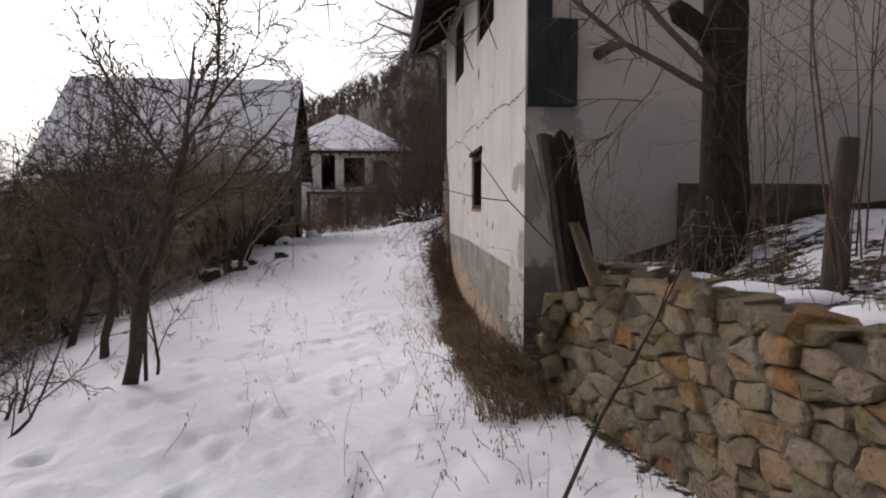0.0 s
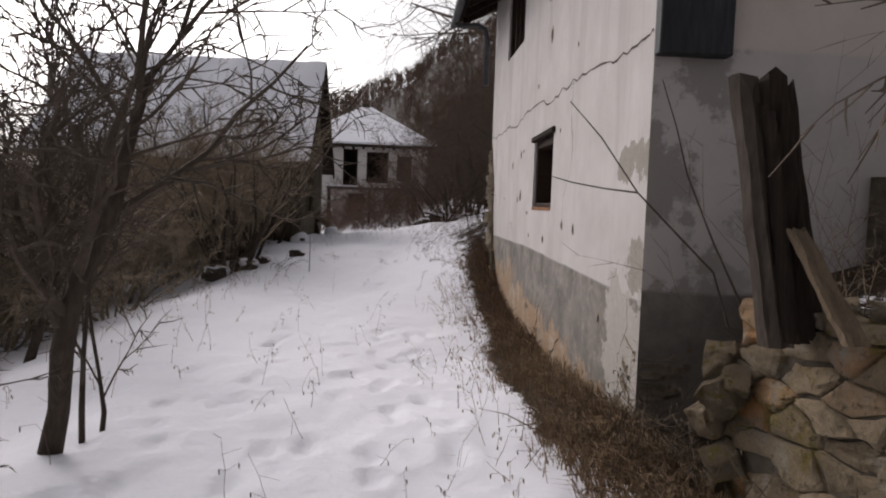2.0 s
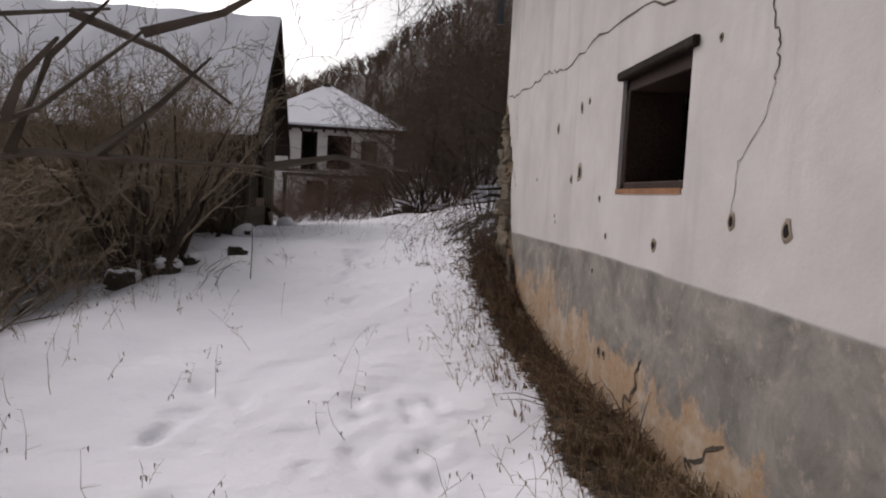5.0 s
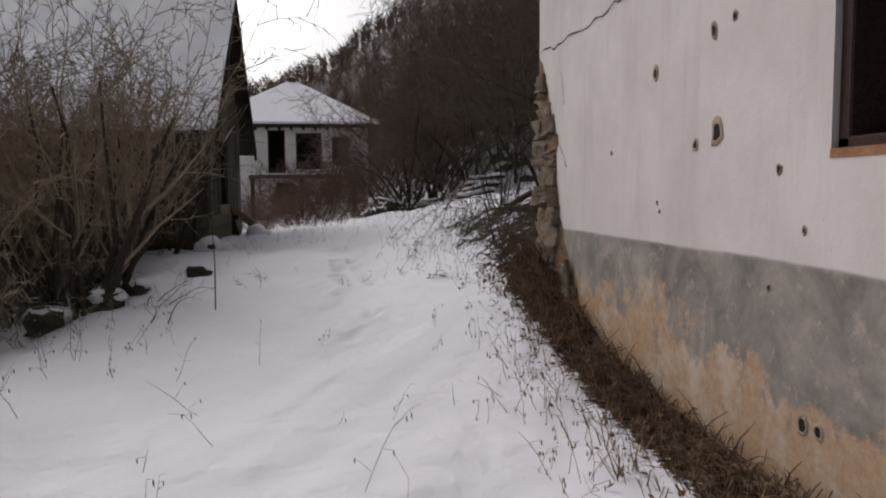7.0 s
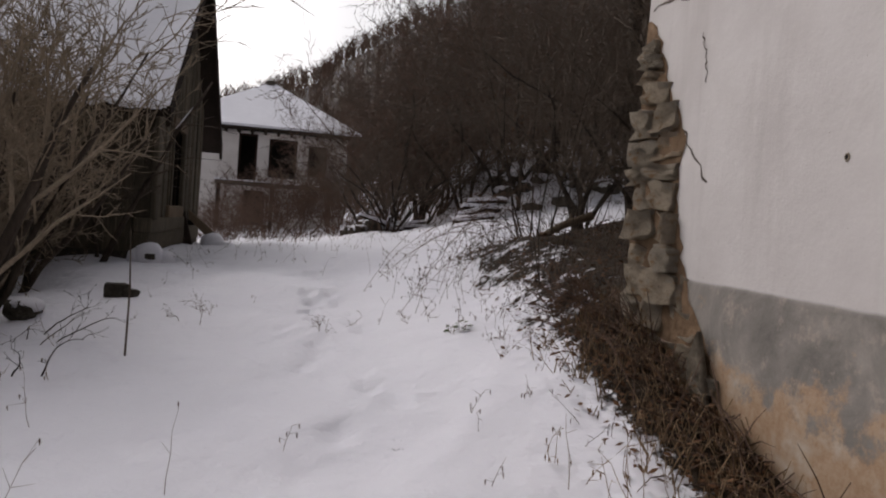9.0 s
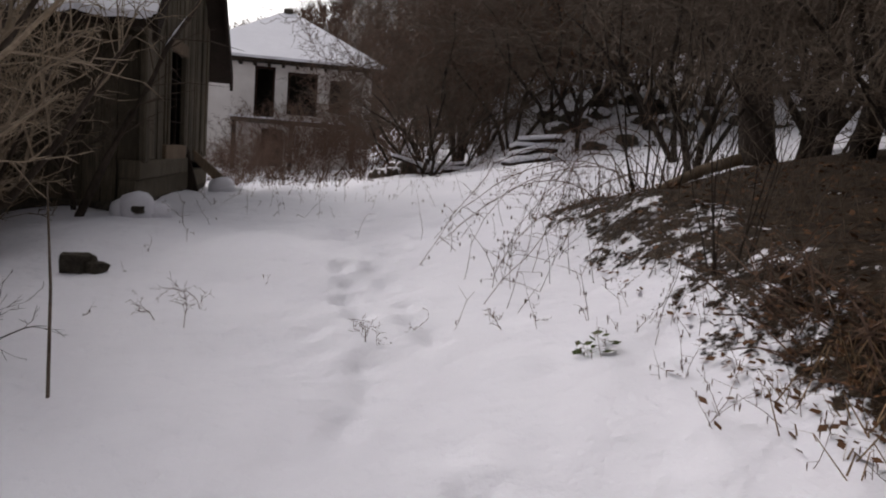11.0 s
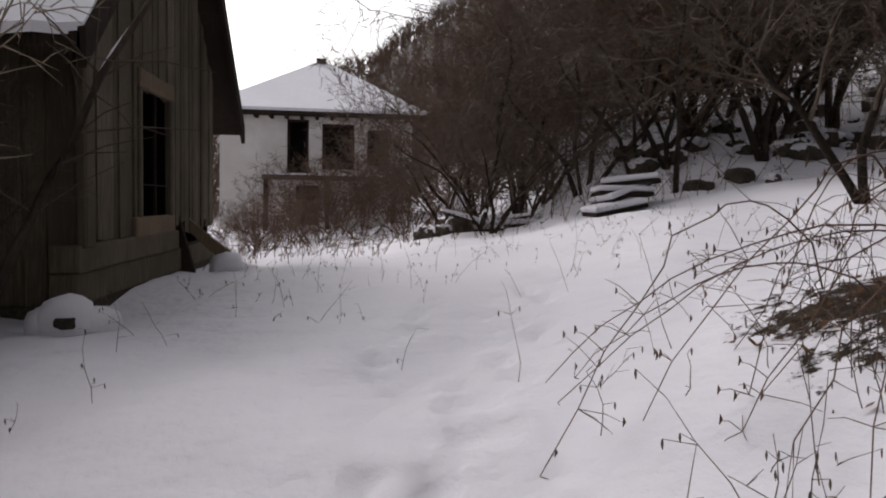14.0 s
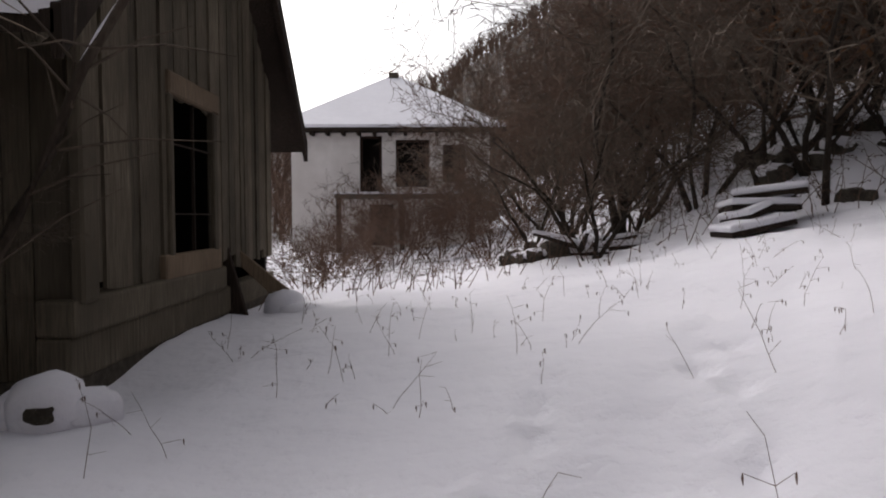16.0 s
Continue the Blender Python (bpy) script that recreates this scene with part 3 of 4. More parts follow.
def clip(poly, px, pz, nx, nz):
    """Keeps the part of a polygon behind the line through p with normal n."""
    out = []
    for (ax, az), (bx, bz) in zip(poly, poly[1:] + poly[:1]):
        da, db = (ax - px) * nx + (az - pz) * nz, (bx - px) * nx + (bz - pz) * nz
        if da <= 0:
            out.append((ax, az))
        if da * db < 0:
            t = da / (da - db)
            out.append((ax + (bx - ax) * t, az + (bz - az) * t))
    return out


FLAT = 2.2                     # stones lie flat: wider than high
seeds, row = [], 0
z = 0.0
while z < 1.2:
    y = -2.9 + 0.13 * (row % 2)
    while y < 3.12:
        seeds.append((y + srng.uniform(-0.09, 0.09), (z + srng.uniform(-0.045, 0.045)) * FLAT))
        y += srng.choice((0.16, 0.26, 0.36))
    z += 0.125
    row += 1
for i, (sy, sz) in enumerate(seeds):
    near = sorted(seeds, key=lambda q: (q[0] - sy) ** 2 + (q[1] - sz) ** 2)[1:16]
    poly = [(-3.0, -0.1 * FLAT), (3.13, -0.1 * FLAT), (3.13, 1.17 * FLAT), (-3.0, 1.17 * FLAT)]
    for qy, qz in near:
        if len(poly) > 2:
            poly = clip(poly, (sy + qy) / 2, (sz + qz) / 2, qy - sy, qz - sz)
    if len(poly) < 3 or srng.random() < 0.05:
        continue
    poly = [(a, c / FLAT) for a, c in poly]
    fine = []
    for (ay, az), (by, bz) in zip(poly, poly[1:] + poly[:1]):
        fine += [(ay, az), ((ay + by) / 2 + srng.uniform(-0.012, 0.012), (az + bz) / 2 + srng.uniform(-0.010, 0.010))]
    cy, cz = sum(p[0] for p in fine) / len(fine), sum(p[1] for p in fine) / len(fine)
    proud, tilt_y, tilt_z = srng.uniform(-0.004, 0.035), srng.uniform(-0.14, 0.14), srng.uniform(-0.18, 0.18)
    b, rings = Build(), []
    gap = srng.uniform(0.002, 0.011)
    for inset, depth in ((gap, 0.16), (gap, 0.022), (gap + 0.009, 0.004), (0.05, -0.003)):
        ring = []
        for py, pz in fine:
            r = max(math.hypot(py - cy, pz - cz), 0.02)
            k = max(1 - inset / r, 0.25)
            yy, zz = cy + (py - cy) * k, cz + (pz - cz) * k
            bulge = proud + tilt_y * (yy - cy) + tilt_z * (zz - cz)
            xx = float(wall_x(yy)) + 0.012 + 0.05 * zz + depth - (bulge if depth < 0.1 else 0) + srng.uniform(-0.009, 0.009)
            ring.append((xx, yy, zz))
        rings.append(ring)
    for p, q in zip(rings, rings[1:]):
        for k in range(len(p)):
            b.quad(p[k], p[(k + 1) % len(p)], q[(k + 1) % len(p)], q[k])
    b.quad(*rings[-1])
    part("stone", b, M_stone, stone_wall)
for i in range(34):
    piece("stone", srng.choice(LUMPS), stone_wall, (1.62 + srng.uniform(-0.22, 0.35), 3.1 + srng.uniform(-0.1, 0.15), srng.uniform(0.05, 1.0)), (srng.uniform(0.10, 0.19),) * 3, (srng.uniform(0, 90), srng.uniform(0, 40), srng.uniform(0, 180)))

# snow, stones and sods left on the top of the wall
for k, (y, off, w, d) in enumerate(((2.35, 0.34, 0.42, 0.30), (1.9, 0.42, 0.30, 0.22), (1.35, 0.40, 0.5, 0.34), (0.95, 0.52, 0.36, 0.3), (0.35, 0.48, 0.6, 0.4), (-0.4, 0.5, 0.5, 0.4))):
    patch_ob = thing("snow_patch", "flat patch of old snow on the wall top", "snow", "snow on the wall top", at=(float(wall_x(y)) + off, y, 1.15))
    piece("snow", SNOWS[k], patch_ob, (0, 0, 0), (d, w, 0.13), (0, 0, 25 * k))
for k in range(26):
    y = srng.uniform(-0.8, 2.9)
    piece("stone", srng.choice(LUMPS), stone_wall, (float(wall_x(y)) + srng.uniform(0.08, 0.34), y, 1.15 + srng.uniform(-0.02, 0.03)), (srng.uniform(0.12, 0.24), srng.uniform(0.14, 0.3), srng.uniform(0.05, 0.11)), (srng.uniform(-10, 10), srng.uniform(-10, 10), srng.uniform(0, 180)))

# ---- barn ----
barn = thing("wooden_barn", "derelict dark board barn with steep snow-covered roof", "barn")
BX0, BX1, BY0, BY1, RY, RZ, SL = -10.2, -3.1, 20.35, 25.85, 23.15, 5.72, 0.915
roof_z = lambda y: RZ - abs(y - RY) * SL  # noqa: E731
# backing walls of the barn carry the inside shade as their colour
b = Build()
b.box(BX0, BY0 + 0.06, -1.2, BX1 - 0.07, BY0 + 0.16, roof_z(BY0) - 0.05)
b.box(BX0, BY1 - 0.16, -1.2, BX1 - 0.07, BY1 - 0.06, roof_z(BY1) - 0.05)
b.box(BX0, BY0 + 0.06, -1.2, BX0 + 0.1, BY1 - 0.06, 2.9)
part("inner_wall", b, M_inside_shade, barn)
for y0, y1, over, overe in ((RY, 19.6, 1, 0), (RY, 26.7, 1, 0)):
    b = Build()
    z0, z1 = roof_z(y0), roof_z(y1)
    b.prism([(y0, z0), (y1, z1), (y1, z1 + 0.12), (y0, z0 + 0.12)], "x", BX0 - 0.3, -2.78)
    part("roof", b, M_wood_dark, barn, "rotten dark boarded roof slope")
brng = random.Random(5)
# snow lies on the roof with a ragged lower edge
for side, yl in ((-1, 19.52), (1, 26.78)):
    b = Build()
    xs = np.linspace(BX0 - 0.32, -2.76, 46)
    rows = []
    for k in range(9):
        t = k / 8
        row = []
        for i, x in enumerate(xs):
            y = RY + (yl - RY) * t
            if k == 8:
                y += side * -0.12 * abs(math.sin(i * 1.7) * math.sin(i * 0.6))
            row.append((float(x), y, roof_z(y) + 0.125 + 0.075 + 0.02 * math.sin(i * 0.9 + k)))
        rows.append(row)
    for p, q in zip(rows, rows[1:]):
        for i in range(len(xs) - 1):
            b.quad(p[i], p[i + 1], q[i + 1], q[i])
    low = [(x, y, z - 0.085) for x, y, z in rows[-1]]
    for i in range(len(xs) - 1):
        b.quad(rows[-1][i], rows[-1][i + 1], low[i + 1], low[i])
    for j in (0, -1):
        for p, q in zip(rows, rows[1:]):
            b.quad(p[j], q[j], (q[j][0], q[j][1], q[j][2] - 0.085), (p[j][0], p[j][1], p[j][2] - 0.085))
    part("roof_snow", b, M_snow, barn, "snow on the barn roof", True)
for y1 in (19.6, 26.7):
    b = Build()
    b.prism([(RY, RZ - 0.14), (y1, roof_z(y1) - 0.14), (y1, roof_z(y1) + 0.15), (RY, RZ + 0.15)], "x", -2.80, -2.74)
    part("verge_board", b, M_wood_dark, barn)
BW = (22.02, 23.25, 1.16, 2.56)
y = BY0
while y < BY1 - 0.05:
    w = brng.uniform(0.15, 0.26)
    w = min(w, BY1 - y)
    runs = [(0.95 + brng.uniform(-0.08, 0.12), roof_z(y + w / 2) - 0.02)]
    if y + w > BW[0] + 0.04 and y < BW[1] - 0.04:
        runs = [(0.98, BW[2]), (BW[3], runs[0][1])]
    for z0, z1 in runs:
        b = Build()
        za, zb = min(z1, roof_z(y) - 0.02), min(z1, roof_z(y + w) - 0.02)
        o = brng.uniform(-0.012, 0.012)
        b.prism([(y + 0.006, z0), (y + w - 0.006, z0 + brng.uniform(-0.03, 0.03)), (y + w - 0.006, zb), (y + 0.006, za)], "x", BX1 - 0.03 + o, BX1 + o)
        part("plank", b, M_wood, barn)
    y += w
x = BX0
while x < BX1 - 0.05:
    w = brng.uniform(0.18, 0.30)
    b = Build()
    b.box(x + 0.005, BY0 + brng.uniform(-0.01, 0.01), 0.2 + brng.uniform(-0.1, 0.1), min(x + w, BX1) - 0.005, BY0 + 0.035, roof_z(BY0) - 0.02)
    part("plank", b, M_wood, barn)
    x += w
for y0, y1, z0, z1, o in ((BY0 - 0.1, 23.5, 0.74, 0.98, 0.06), (BY0 - 0.1, BY1, 0.45, 0.74, 0.02)):
    b = Build()
    b.box(BX1 - 0.2, y0, z0, BX1 + o, y1, z1)
    soften(part("sill_beam", b, M_wood, barn, "hewn sill beam"), 0.025, 2)
b = Build()
b.box(BX0, BY0 - 0.05, -1.6, BX1 + 0.0, BY1, 0.45)
part("footing", b, M_rock, barn, "dark rubble footing")
for k, (z0, z1, y0, y1, mt) in enumerate(((BW[3], BW[3] + 0.2, BW[0] - 0.06, BW[1] + 0.1, M_wood_pale), (BW[2] - 0.2, BW[2] + 0.02, BW[0] - 0.2, BW[1] + 0.1, M_wood_pale), (BW[2], BW[3], BW[0] - 0.07, BW[0] + 0.02, M_wood), (BW[2], BW[3], BW[1] - 0.1, BW[1] + 0.02, M_wood))):
    b = Build()
    b.box(BX1 - 0.03, y0, z0, BX1 + 0.05, y1, z1, Matrix.Translation((0, 0, 0)))
    soften(part(("lintel", "window_sill", "jamb", "jamb")[k], b, mt, barn), 0.015)
for y0, y1, z0, z1 in ((22.66, 22.685, BW[2], BW[3]), (BW[0], BW[1], 1.52, 1.535), (BW[0], BW[1], 2.14, 2.155)):
    b = Build()
    b.box(BX1 - 0.025, y0, z0, BX1 + 0.005, y1, z1)
    part("window_bar", b, M_wood_dark, barn)
b = Build()
b.box(BX1 + 0.005, 20.3, 0.95, BX1 + 0.10, 20.52, roof_z(20.45) - 0.05)
soften(part("corner_post", b, M_wood, barn), 0.02)
b = Build()
b.box(-0.05, 0, -0.06, 0.05, 1.7, 0.06, pose(-3.0, 19.75, 2.5, 32, 0, 0))
soften(part("brace", b, M_wood, barn, "slanting eave brace"), 0.015)
b = Build()
b.prism([(-3.22, 1.2), (-3.12, 1.2), (-2.86, 0.25), (-3.22, 0.25)], "y", 23.75, 23.83)
soften(part("prop", b, M_wood_dark, barn, "dark raking timber prop"), 0.012)
board = thing("fallen_board", "split grey board leaning at the barn corner", "board")
b = Build()
b.prism([(-3.06, 1.12), (-3.04, 0.92), (-2.5, 0.42), (-2.42, 0.60)], "y", 24.05, 24.10)
soften(part("board", b, M_wood_pale, board), 0.01)

# ---- far white house ----
far = thing("white_house", "derelict white two-storey house with snowy hipped roof and balcony", "house")
HX0, HX1, HY, HD, HZ = -6.7, 1.3, 45.0, 9.0, 5.0
openings = [(-3.95, -3.05, 2.5, 4.75), (-2.5, -1.15, 2.7, 4.6), (-0.6, 0.3, 2.9, 4.4), (-3.6, -2.6, 0.3, 2.0)]
fw = part("wall", pierced(HX0, HX1, -0.5, HZ, openings, lambda u, v, d: (u, HY + d, v), 0.45), M_white, far, "flaking whitewashed wall")
b = Build()
b.box(HX0, HY + 0.45, -0.5, HX0 + 0.45, HY + HD, HZ)
b.box(HX1 - 0.45, HY + 0.45, -0.5, HX1, HY + HD, HZ)
b.box(HX0 + 0.45, HY + HD - 0.4, -0.5, HX1 - 0.45, HY + HD, HZ)
part("wall", b, M_white, far)
# walls and floor behind the openings, room shade given as near-black colour
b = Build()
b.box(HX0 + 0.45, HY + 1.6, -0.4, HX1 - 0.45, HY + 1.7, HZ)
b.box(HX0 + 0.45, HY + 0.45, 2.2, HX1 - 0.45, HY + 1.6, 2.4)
part("inner_wall", b, M_inside_shade, far)
ex0, ex1, ey0, ey1 = HX0 - 0.6, HX1 + 0.6, HY - 0.7, HY + HD + 0.6
ap = ((-3.0, 49.5, 7.85), (-2.6, 49.5, 7.85))
for lift, name, mt in ((0.0, "roof", M_wood_dark), (0.14, "roof_snow", M_snow)):
    b = Build()
    e = [(ex0, ey0), (ex1, ey0), (ex1, ey1), (ex0, ey1)]
    lo = [(x, y, HZ + lift) for x, y in e]
    a, c = ((x, y, z + lift) for x, y, z in ap)
    for f in ((lo[0], lo[1], c, a), (lo[1], lo[2], c), (lo[2], lo[3], a, c), (lo[3], lo[0], a)):
        b.quad(*f)
    for p, q in zip(lo, lo[1:] + lo[:1]):
        b.quad(p, q, (q[0], q[1], q[2] - 0.12), (p[0], p[1], p[2] - 0.12))
    b.quad(*[(x, y, HZ + lift - 0.12) for x, y in e])
    part(name, b, mt, far, "snow on the hipped roof" if lift else "")
for i in range(15):
    b = Build()
    b.box(ex0 + 0.2 + i * 0.62, ey0 + 0.02, HZ - 0.26, ex0 + 0.32 + i * 0.62, HY, HZ - 0.125)
    part("rafter", b, M_wood_dark, far)
b = Build()
b.box(-3.05, 49.25, 7.6, -2.6, 49.75, 8.12)
soften(part("chimney", b, M_rock, far, "short dark chimney"), 0.03)
bal = Build()
bal.box(-4.8, 43.6, 2.22, 0.9, HY - 0.004, 2.38)
balcony = part("balcony", bal, M_rock, far, "balcony slab")
b = Build()
b.box(-4.82, 43.58, 2.384, 0.9, 43.95, 2.46)
part("snow", b, M_snow, balcony)
for x in (-4.65, -2.2, 0.5):
    b = Build()
    b.box(x - 0.09, 43.7, -0.4, x + 0.09, 43.9, 2.22)
    part("post", b, M_wood_dark, far)
for o in openings[:3]:
    b = Build()
    for x0, x1, z0, z1 in ((o[0], o[0] + 0.1, o[2], o[3]), (o[1] - 0.1, o[1], o[2], o[3]), (o[0], o[1], o[3] - 0.1, o[3])):
        b.box(x0, HY + 0.1, z0, x1, HY + 0.2, z1)
    part("door_frame", b, M_frame, far)


# ---- trees and shrubs ----
def limb(b, r, p, d, length, radius, level, spec):
    """Grows one limb and what branches from it."""
    n = spec["segs"][level]
    pts, radii = [p.copy()], [radius]
    for i in range(n):
        wander = Vector((r.gauss(0, 1), r.gauss(0, 1), r.gauss(0, 1))) * spec["wander"]
        d = (d + wander + Vector((0, 0, spec["lift"][level]))).normalized()
        p = p + d * length / n
        pts.append(p.copy())
        radii.append(radius * (1 - (i + 1) / n * spec["taper"]) * (r.uniform(0.86, 1.14) if level == 0 else 1.0))
    b[min(level, 1)].tube(pts, radii, spec["sides"][level])
    if level + 1 >= len(spec["kids"]) + 1:
        return
    for k in range(spec["kids"][level]):
        t = spec["from"][level] + (1 - spec["from"][level]) * (k + r.random()) / spec["kids"][level]
        i = min(int(t * n), n - 1)
        q = pts[i].lerp(pts[i + 1], t * n - i)
        along = (pts[i + 1] - pts[i]).normalized()
        side = along.orthogonal().normalized()
        side.rotate(Matrix.Rotation(r.uniform(0, 2 * math.pi), 3, along))
        spread = radians(r.uniform(*spec["angle"]))
        way = along * math.cos(spread) + side * math.sin(spread)
        limb(b, r, q, way, length * spec["ratio"][level] * r.uniform(0.6, 1.15), max(radii[i] * spec["thin"], spec["least"]), level + 1, spec)


TREE = dict(segs=(7, 5, 4, 3, 2), wander=0.16, lift=(0.03, 0.06, 0.03, 0.02, 0.0), taper=0.72, sides=(8, 5, 3, 3, 3), kids=(8, 6, 5, 3), ratio=(0.62, 0.55, 0.5, 0.55), angle=(28, 66), thin=0.55, least=0.006)
TREE["from"] = (0.32, 0.25, 0.2, 0.2)
BUSH = dict(segs=(5, 4, 3, 2), wander=0.12, lift=(0.05, 0.08, 0.04, 0.0), taper=0.75, sides=(5, 3, 3, 3), kids=(6, 5, 4), ratio=(0.55, 0.5, 0.5), angle=(22, 55), thin=0.5, least=0.005)
BUSH["from"] = (0.2, 0.2, 0.2)


def tree(name, label, seed, size, radius, spec=TREE, trunk=M_bark, twig=M_twig, stems=1, spread=0.0, lean=(0, 0), category="tree"):
    r = random.Random(seed)
    crown, boles = Build(), []
    for k in range(stems):
        b = (Build(), crown)
        boles.append(b[0])
        a = 2 * math.pi * (k + r.random() * 0.7) / stems
        s = spread * r.uniform(0.35, 1.0)
        d = Vector((math.cos(a) * s + lean[0], math.sin(a) * s + lean[1], 1)).normalized()
        foot = Vector((math.cos(a), math.sin(a), 0)) * (0.06 * stems ** 0.5 * r.uniform(0.4, 1.4) if stems > 1 else 0)
        limb(b, r, foot - Vector((0, 0, 0.12)), d, size * (r.uniform(0.7, 1.05) if stems > 1 else 1), radius * (r.uniform(0.6, 1.1) if stems > 1 else 1), 0, spec)
    ob = thing(name, label, category)
    for bole in boles:
        part("trunk" if stems == 1 else "stem", bole, trunk, ob, smooth=True)
    part("crown", crown, twig, ob)
    return ob


def plant(ob, x, y, dz=0.0, rz=0, k=1.0):
    ob.matrix_basis = pose(x, y, top(x, y) + dz, 0, 0, rz)
    if k != 1.0:
        ob.scale = (k, k, k)
    return ob


def again(ob, x, y, rz, k=1.0, dz=0.0):
    c = copy_thing(ob, pose(x, y, top(x, y) + dz, 0, 0, rz))
    c.scale = (k, k, k)
    return c


ORCHARD = dict(TREE, kids=(9, 6, 5, 3), wander=0.2)
ORCHARD["from"] = (0.22, 0.2, 0.2, 0.2)
PLUM = dict(TREE, kids=(9, 9, 7, 3), wander=0.19, lift=(0.04, 0.14, 0.05, 0.0, 0), angle=(26, 62), ratio=(0.62, 0.5, 0.46, 0.5), thin=0.58, least=0.0058)
PLUM["from"] = (0.27, 0.15, 0.1, 0.1)
plum = plant(tree("plum_tree", "bare crooked plum tree forking low with dark twigs", 11, 2.7, 0.07, PLUM, M_plum, M_plum_twig), -2.15, 3.75)
again(plum, -3.3, 6.3, 130, 0.9)
for x, y, rz, k in ((-4.6, 8.4, 40, 0.95), (-5.6, 10.8, 200, 0.9), (-6.3, 6.6, 300, 1.1), (-8.0, 9.4, 90, 1.2), (-4.4, 4.9, 250, 0.8)):
    again(plum, x, y, rz, k)
plant(tree("sapling", "thin forked bare sapling in snow", 12, 1.7, 0.032, BUSH, M_plum, M_plum_twig, 2, 0.25), -2.1, 4.15)
shrub = plant(tree("bare_shrub", "low bare shrub with crooked dark stems in snow", 13, 1.1, 0.03, dict(BUSH, wander=0.25), M_plum, M_plum_twig, 4, 0.8, category="shrub"), -3.0, 2.9)
again(shrub, -3.5, 4.3, 200, 0.7)

DENSE = dict(BUSH, segs=(5, 4, 3, 2, 2), lift=(0.05, 0.08, 0.04, 0.0, 0), sides=(5, 3, 3, 3, 3), kids=(6, 4, 4, 2), ratio=(0.55, 0.5, 0.5, 0.6), least=0.0065)
DENSE["from"] = (0.25, 0.2, 0.2, 0.2)
hazel = plant(tree("hazel_bush", "large many-stemmed bare hazel bush with snow at its foot", 14, 3.0, 0.062, DENSE, M_plum, M_twig, 18, 0.66, category="bush"), -3.75, 15.0)
hedge = tree("hedge_bush", "dense bare brown bush of the overgrown hedge", 15, 2.3, 0.03, DENSE, M_twig, M_twig, 12, 1.0, category="bush")
tagged(hedge, group="hedge bushes")
plant(hedge, -5.2, 12.4)
hrng = random.Random(31)
for i in range(22):
    y = 5.6 + i * 0.6
    x = -5.0 - 0.10 * (15 - y) - hrng.uniform(0, 2.6)
    again(hedge, x, y, hrng.uniform(0, 360), hrng.uniform(0.75, 1.1), -0.1)
for i in range(14):
    again(hedge, -8.5 - hrng.uniform(0, 4), 8 + i * 0.8, hrng.uniform(0, 360), hrng.uniform(1.0, 1.3))
for x, y, k in ((-5.6, 18.9, 1.1), (-6.8, 18.4, 1.2), (-4.9, 16.2, 0.8), (-8, 19, 1.2)):
    again(hedge, x, y, hrng.uniform(0, 360), k)
for x, y, rz, k in ((-4.4, 18.9, 120, 0.85), (-5.0, 19.6, 220, 0.95), (-3.75, 20.1, 310, 0.5)):
    again(plum, x, y, rz, k)
for x, y, k in ((-4.3, 17.8, 0.9), (-6.8, 15.4, 1.0)):
    again(hazel, x, y, hrng.uniform(0, 360), k)

apple = plant(tree("old_apple_tree", "old gnarled apple tree with thick dark trunk on the terrace", 17, 4.6, 0.195, dict(ORCHARD, wander=0.11, thin=0.2, taper=0.6), M_bark_wet, M_twig_dark, 1, 0, (0.05, 0.0)), 2.52, 2.7)
b = Build()
b.tube([Vector(p) for p in ((0, 0, -0.2), (0, 0, 0.12), (0, 0, 0.5))], [0.31, 0.24, 0.19], 9)
part("root_flare", b, M_bark_wet, apple, smooth=True)
b = Build()
b.tube([Vector(p) for p in ((0.1, 0, 1.45), (-0.12, -0.1, 1.72), (-0.34, -0.14, 1.84), (-0.40, -0.15, 1.9))], [0.12, 0.09, 0.085, 0.05], 7)
part("broken_limb", b, M_bark_wet, apple, "broken-off limb stump", True)
walnut = plant(tree("walnut_tree", "tall dark bare tree behind the house corner", 18, 8.5, 0.2, dict(ORCHARD, kids=(12, 7, 6, 4), wander=0.2), M_bark_wet, M_twig_dark, 1), 4.4, 19.0, 0, 0, 1.1)
again(walnut, 5.6, 19.6, 100, 0.8)
again(walnut, 7.2, 22.0, 220, 0.9)
again(walnut, 3.55, 16.3, 160, 0.55)
again(walnut, 7.6, 17.0, 40, 0.9)

# upright shoots on the terrace and by the bank
SHOOT = dict(BUSH, wander=0.06, kids=(4, 2, 2), lift=(0.12, 0.05, 0.02, 0))
SHOOT["from"] = (0.4, 0.3, 0.3)
shoots = plant(tree("sucker_shoots", "cluster of thin brown upright shoots on the terrace", 19, 2.4, 0.009, dict(SHOOT, least=0.003), M_twig_red, M_twig_red, 6, 0.22, category="shrub"), 2.5, 0.95)
again(shoots, 2.3, 1.5, 80, 0.6)
again(shoots, 1.95, 3.3, 140, 0.65)
again(shoots, 3.1, 1.6, 240, 0.9)
again(shoots, 3.0, 3.2, 30, 0.9)
saplings = plant(tree("bank_saplings", "cluster of thin dark saplings on the earth bank", 20, 2.7, 0.012, SHOOT, M_bark_wet, M_twig_dark, 8, 0.42, category="shrub"), 1.9, 16.6)
again(saplings, 1.31, 14.44, 60, 0.5)
again(saplings, 2.9, 17.6, 160, 0.8)
b = Build()
b.tube([Vector((0, 0, -0.15)), Vector((0.01, 0, 0.35)), Vector((0.06, 0, 0.8))], [0.075, 0.06, 0.055], 9)
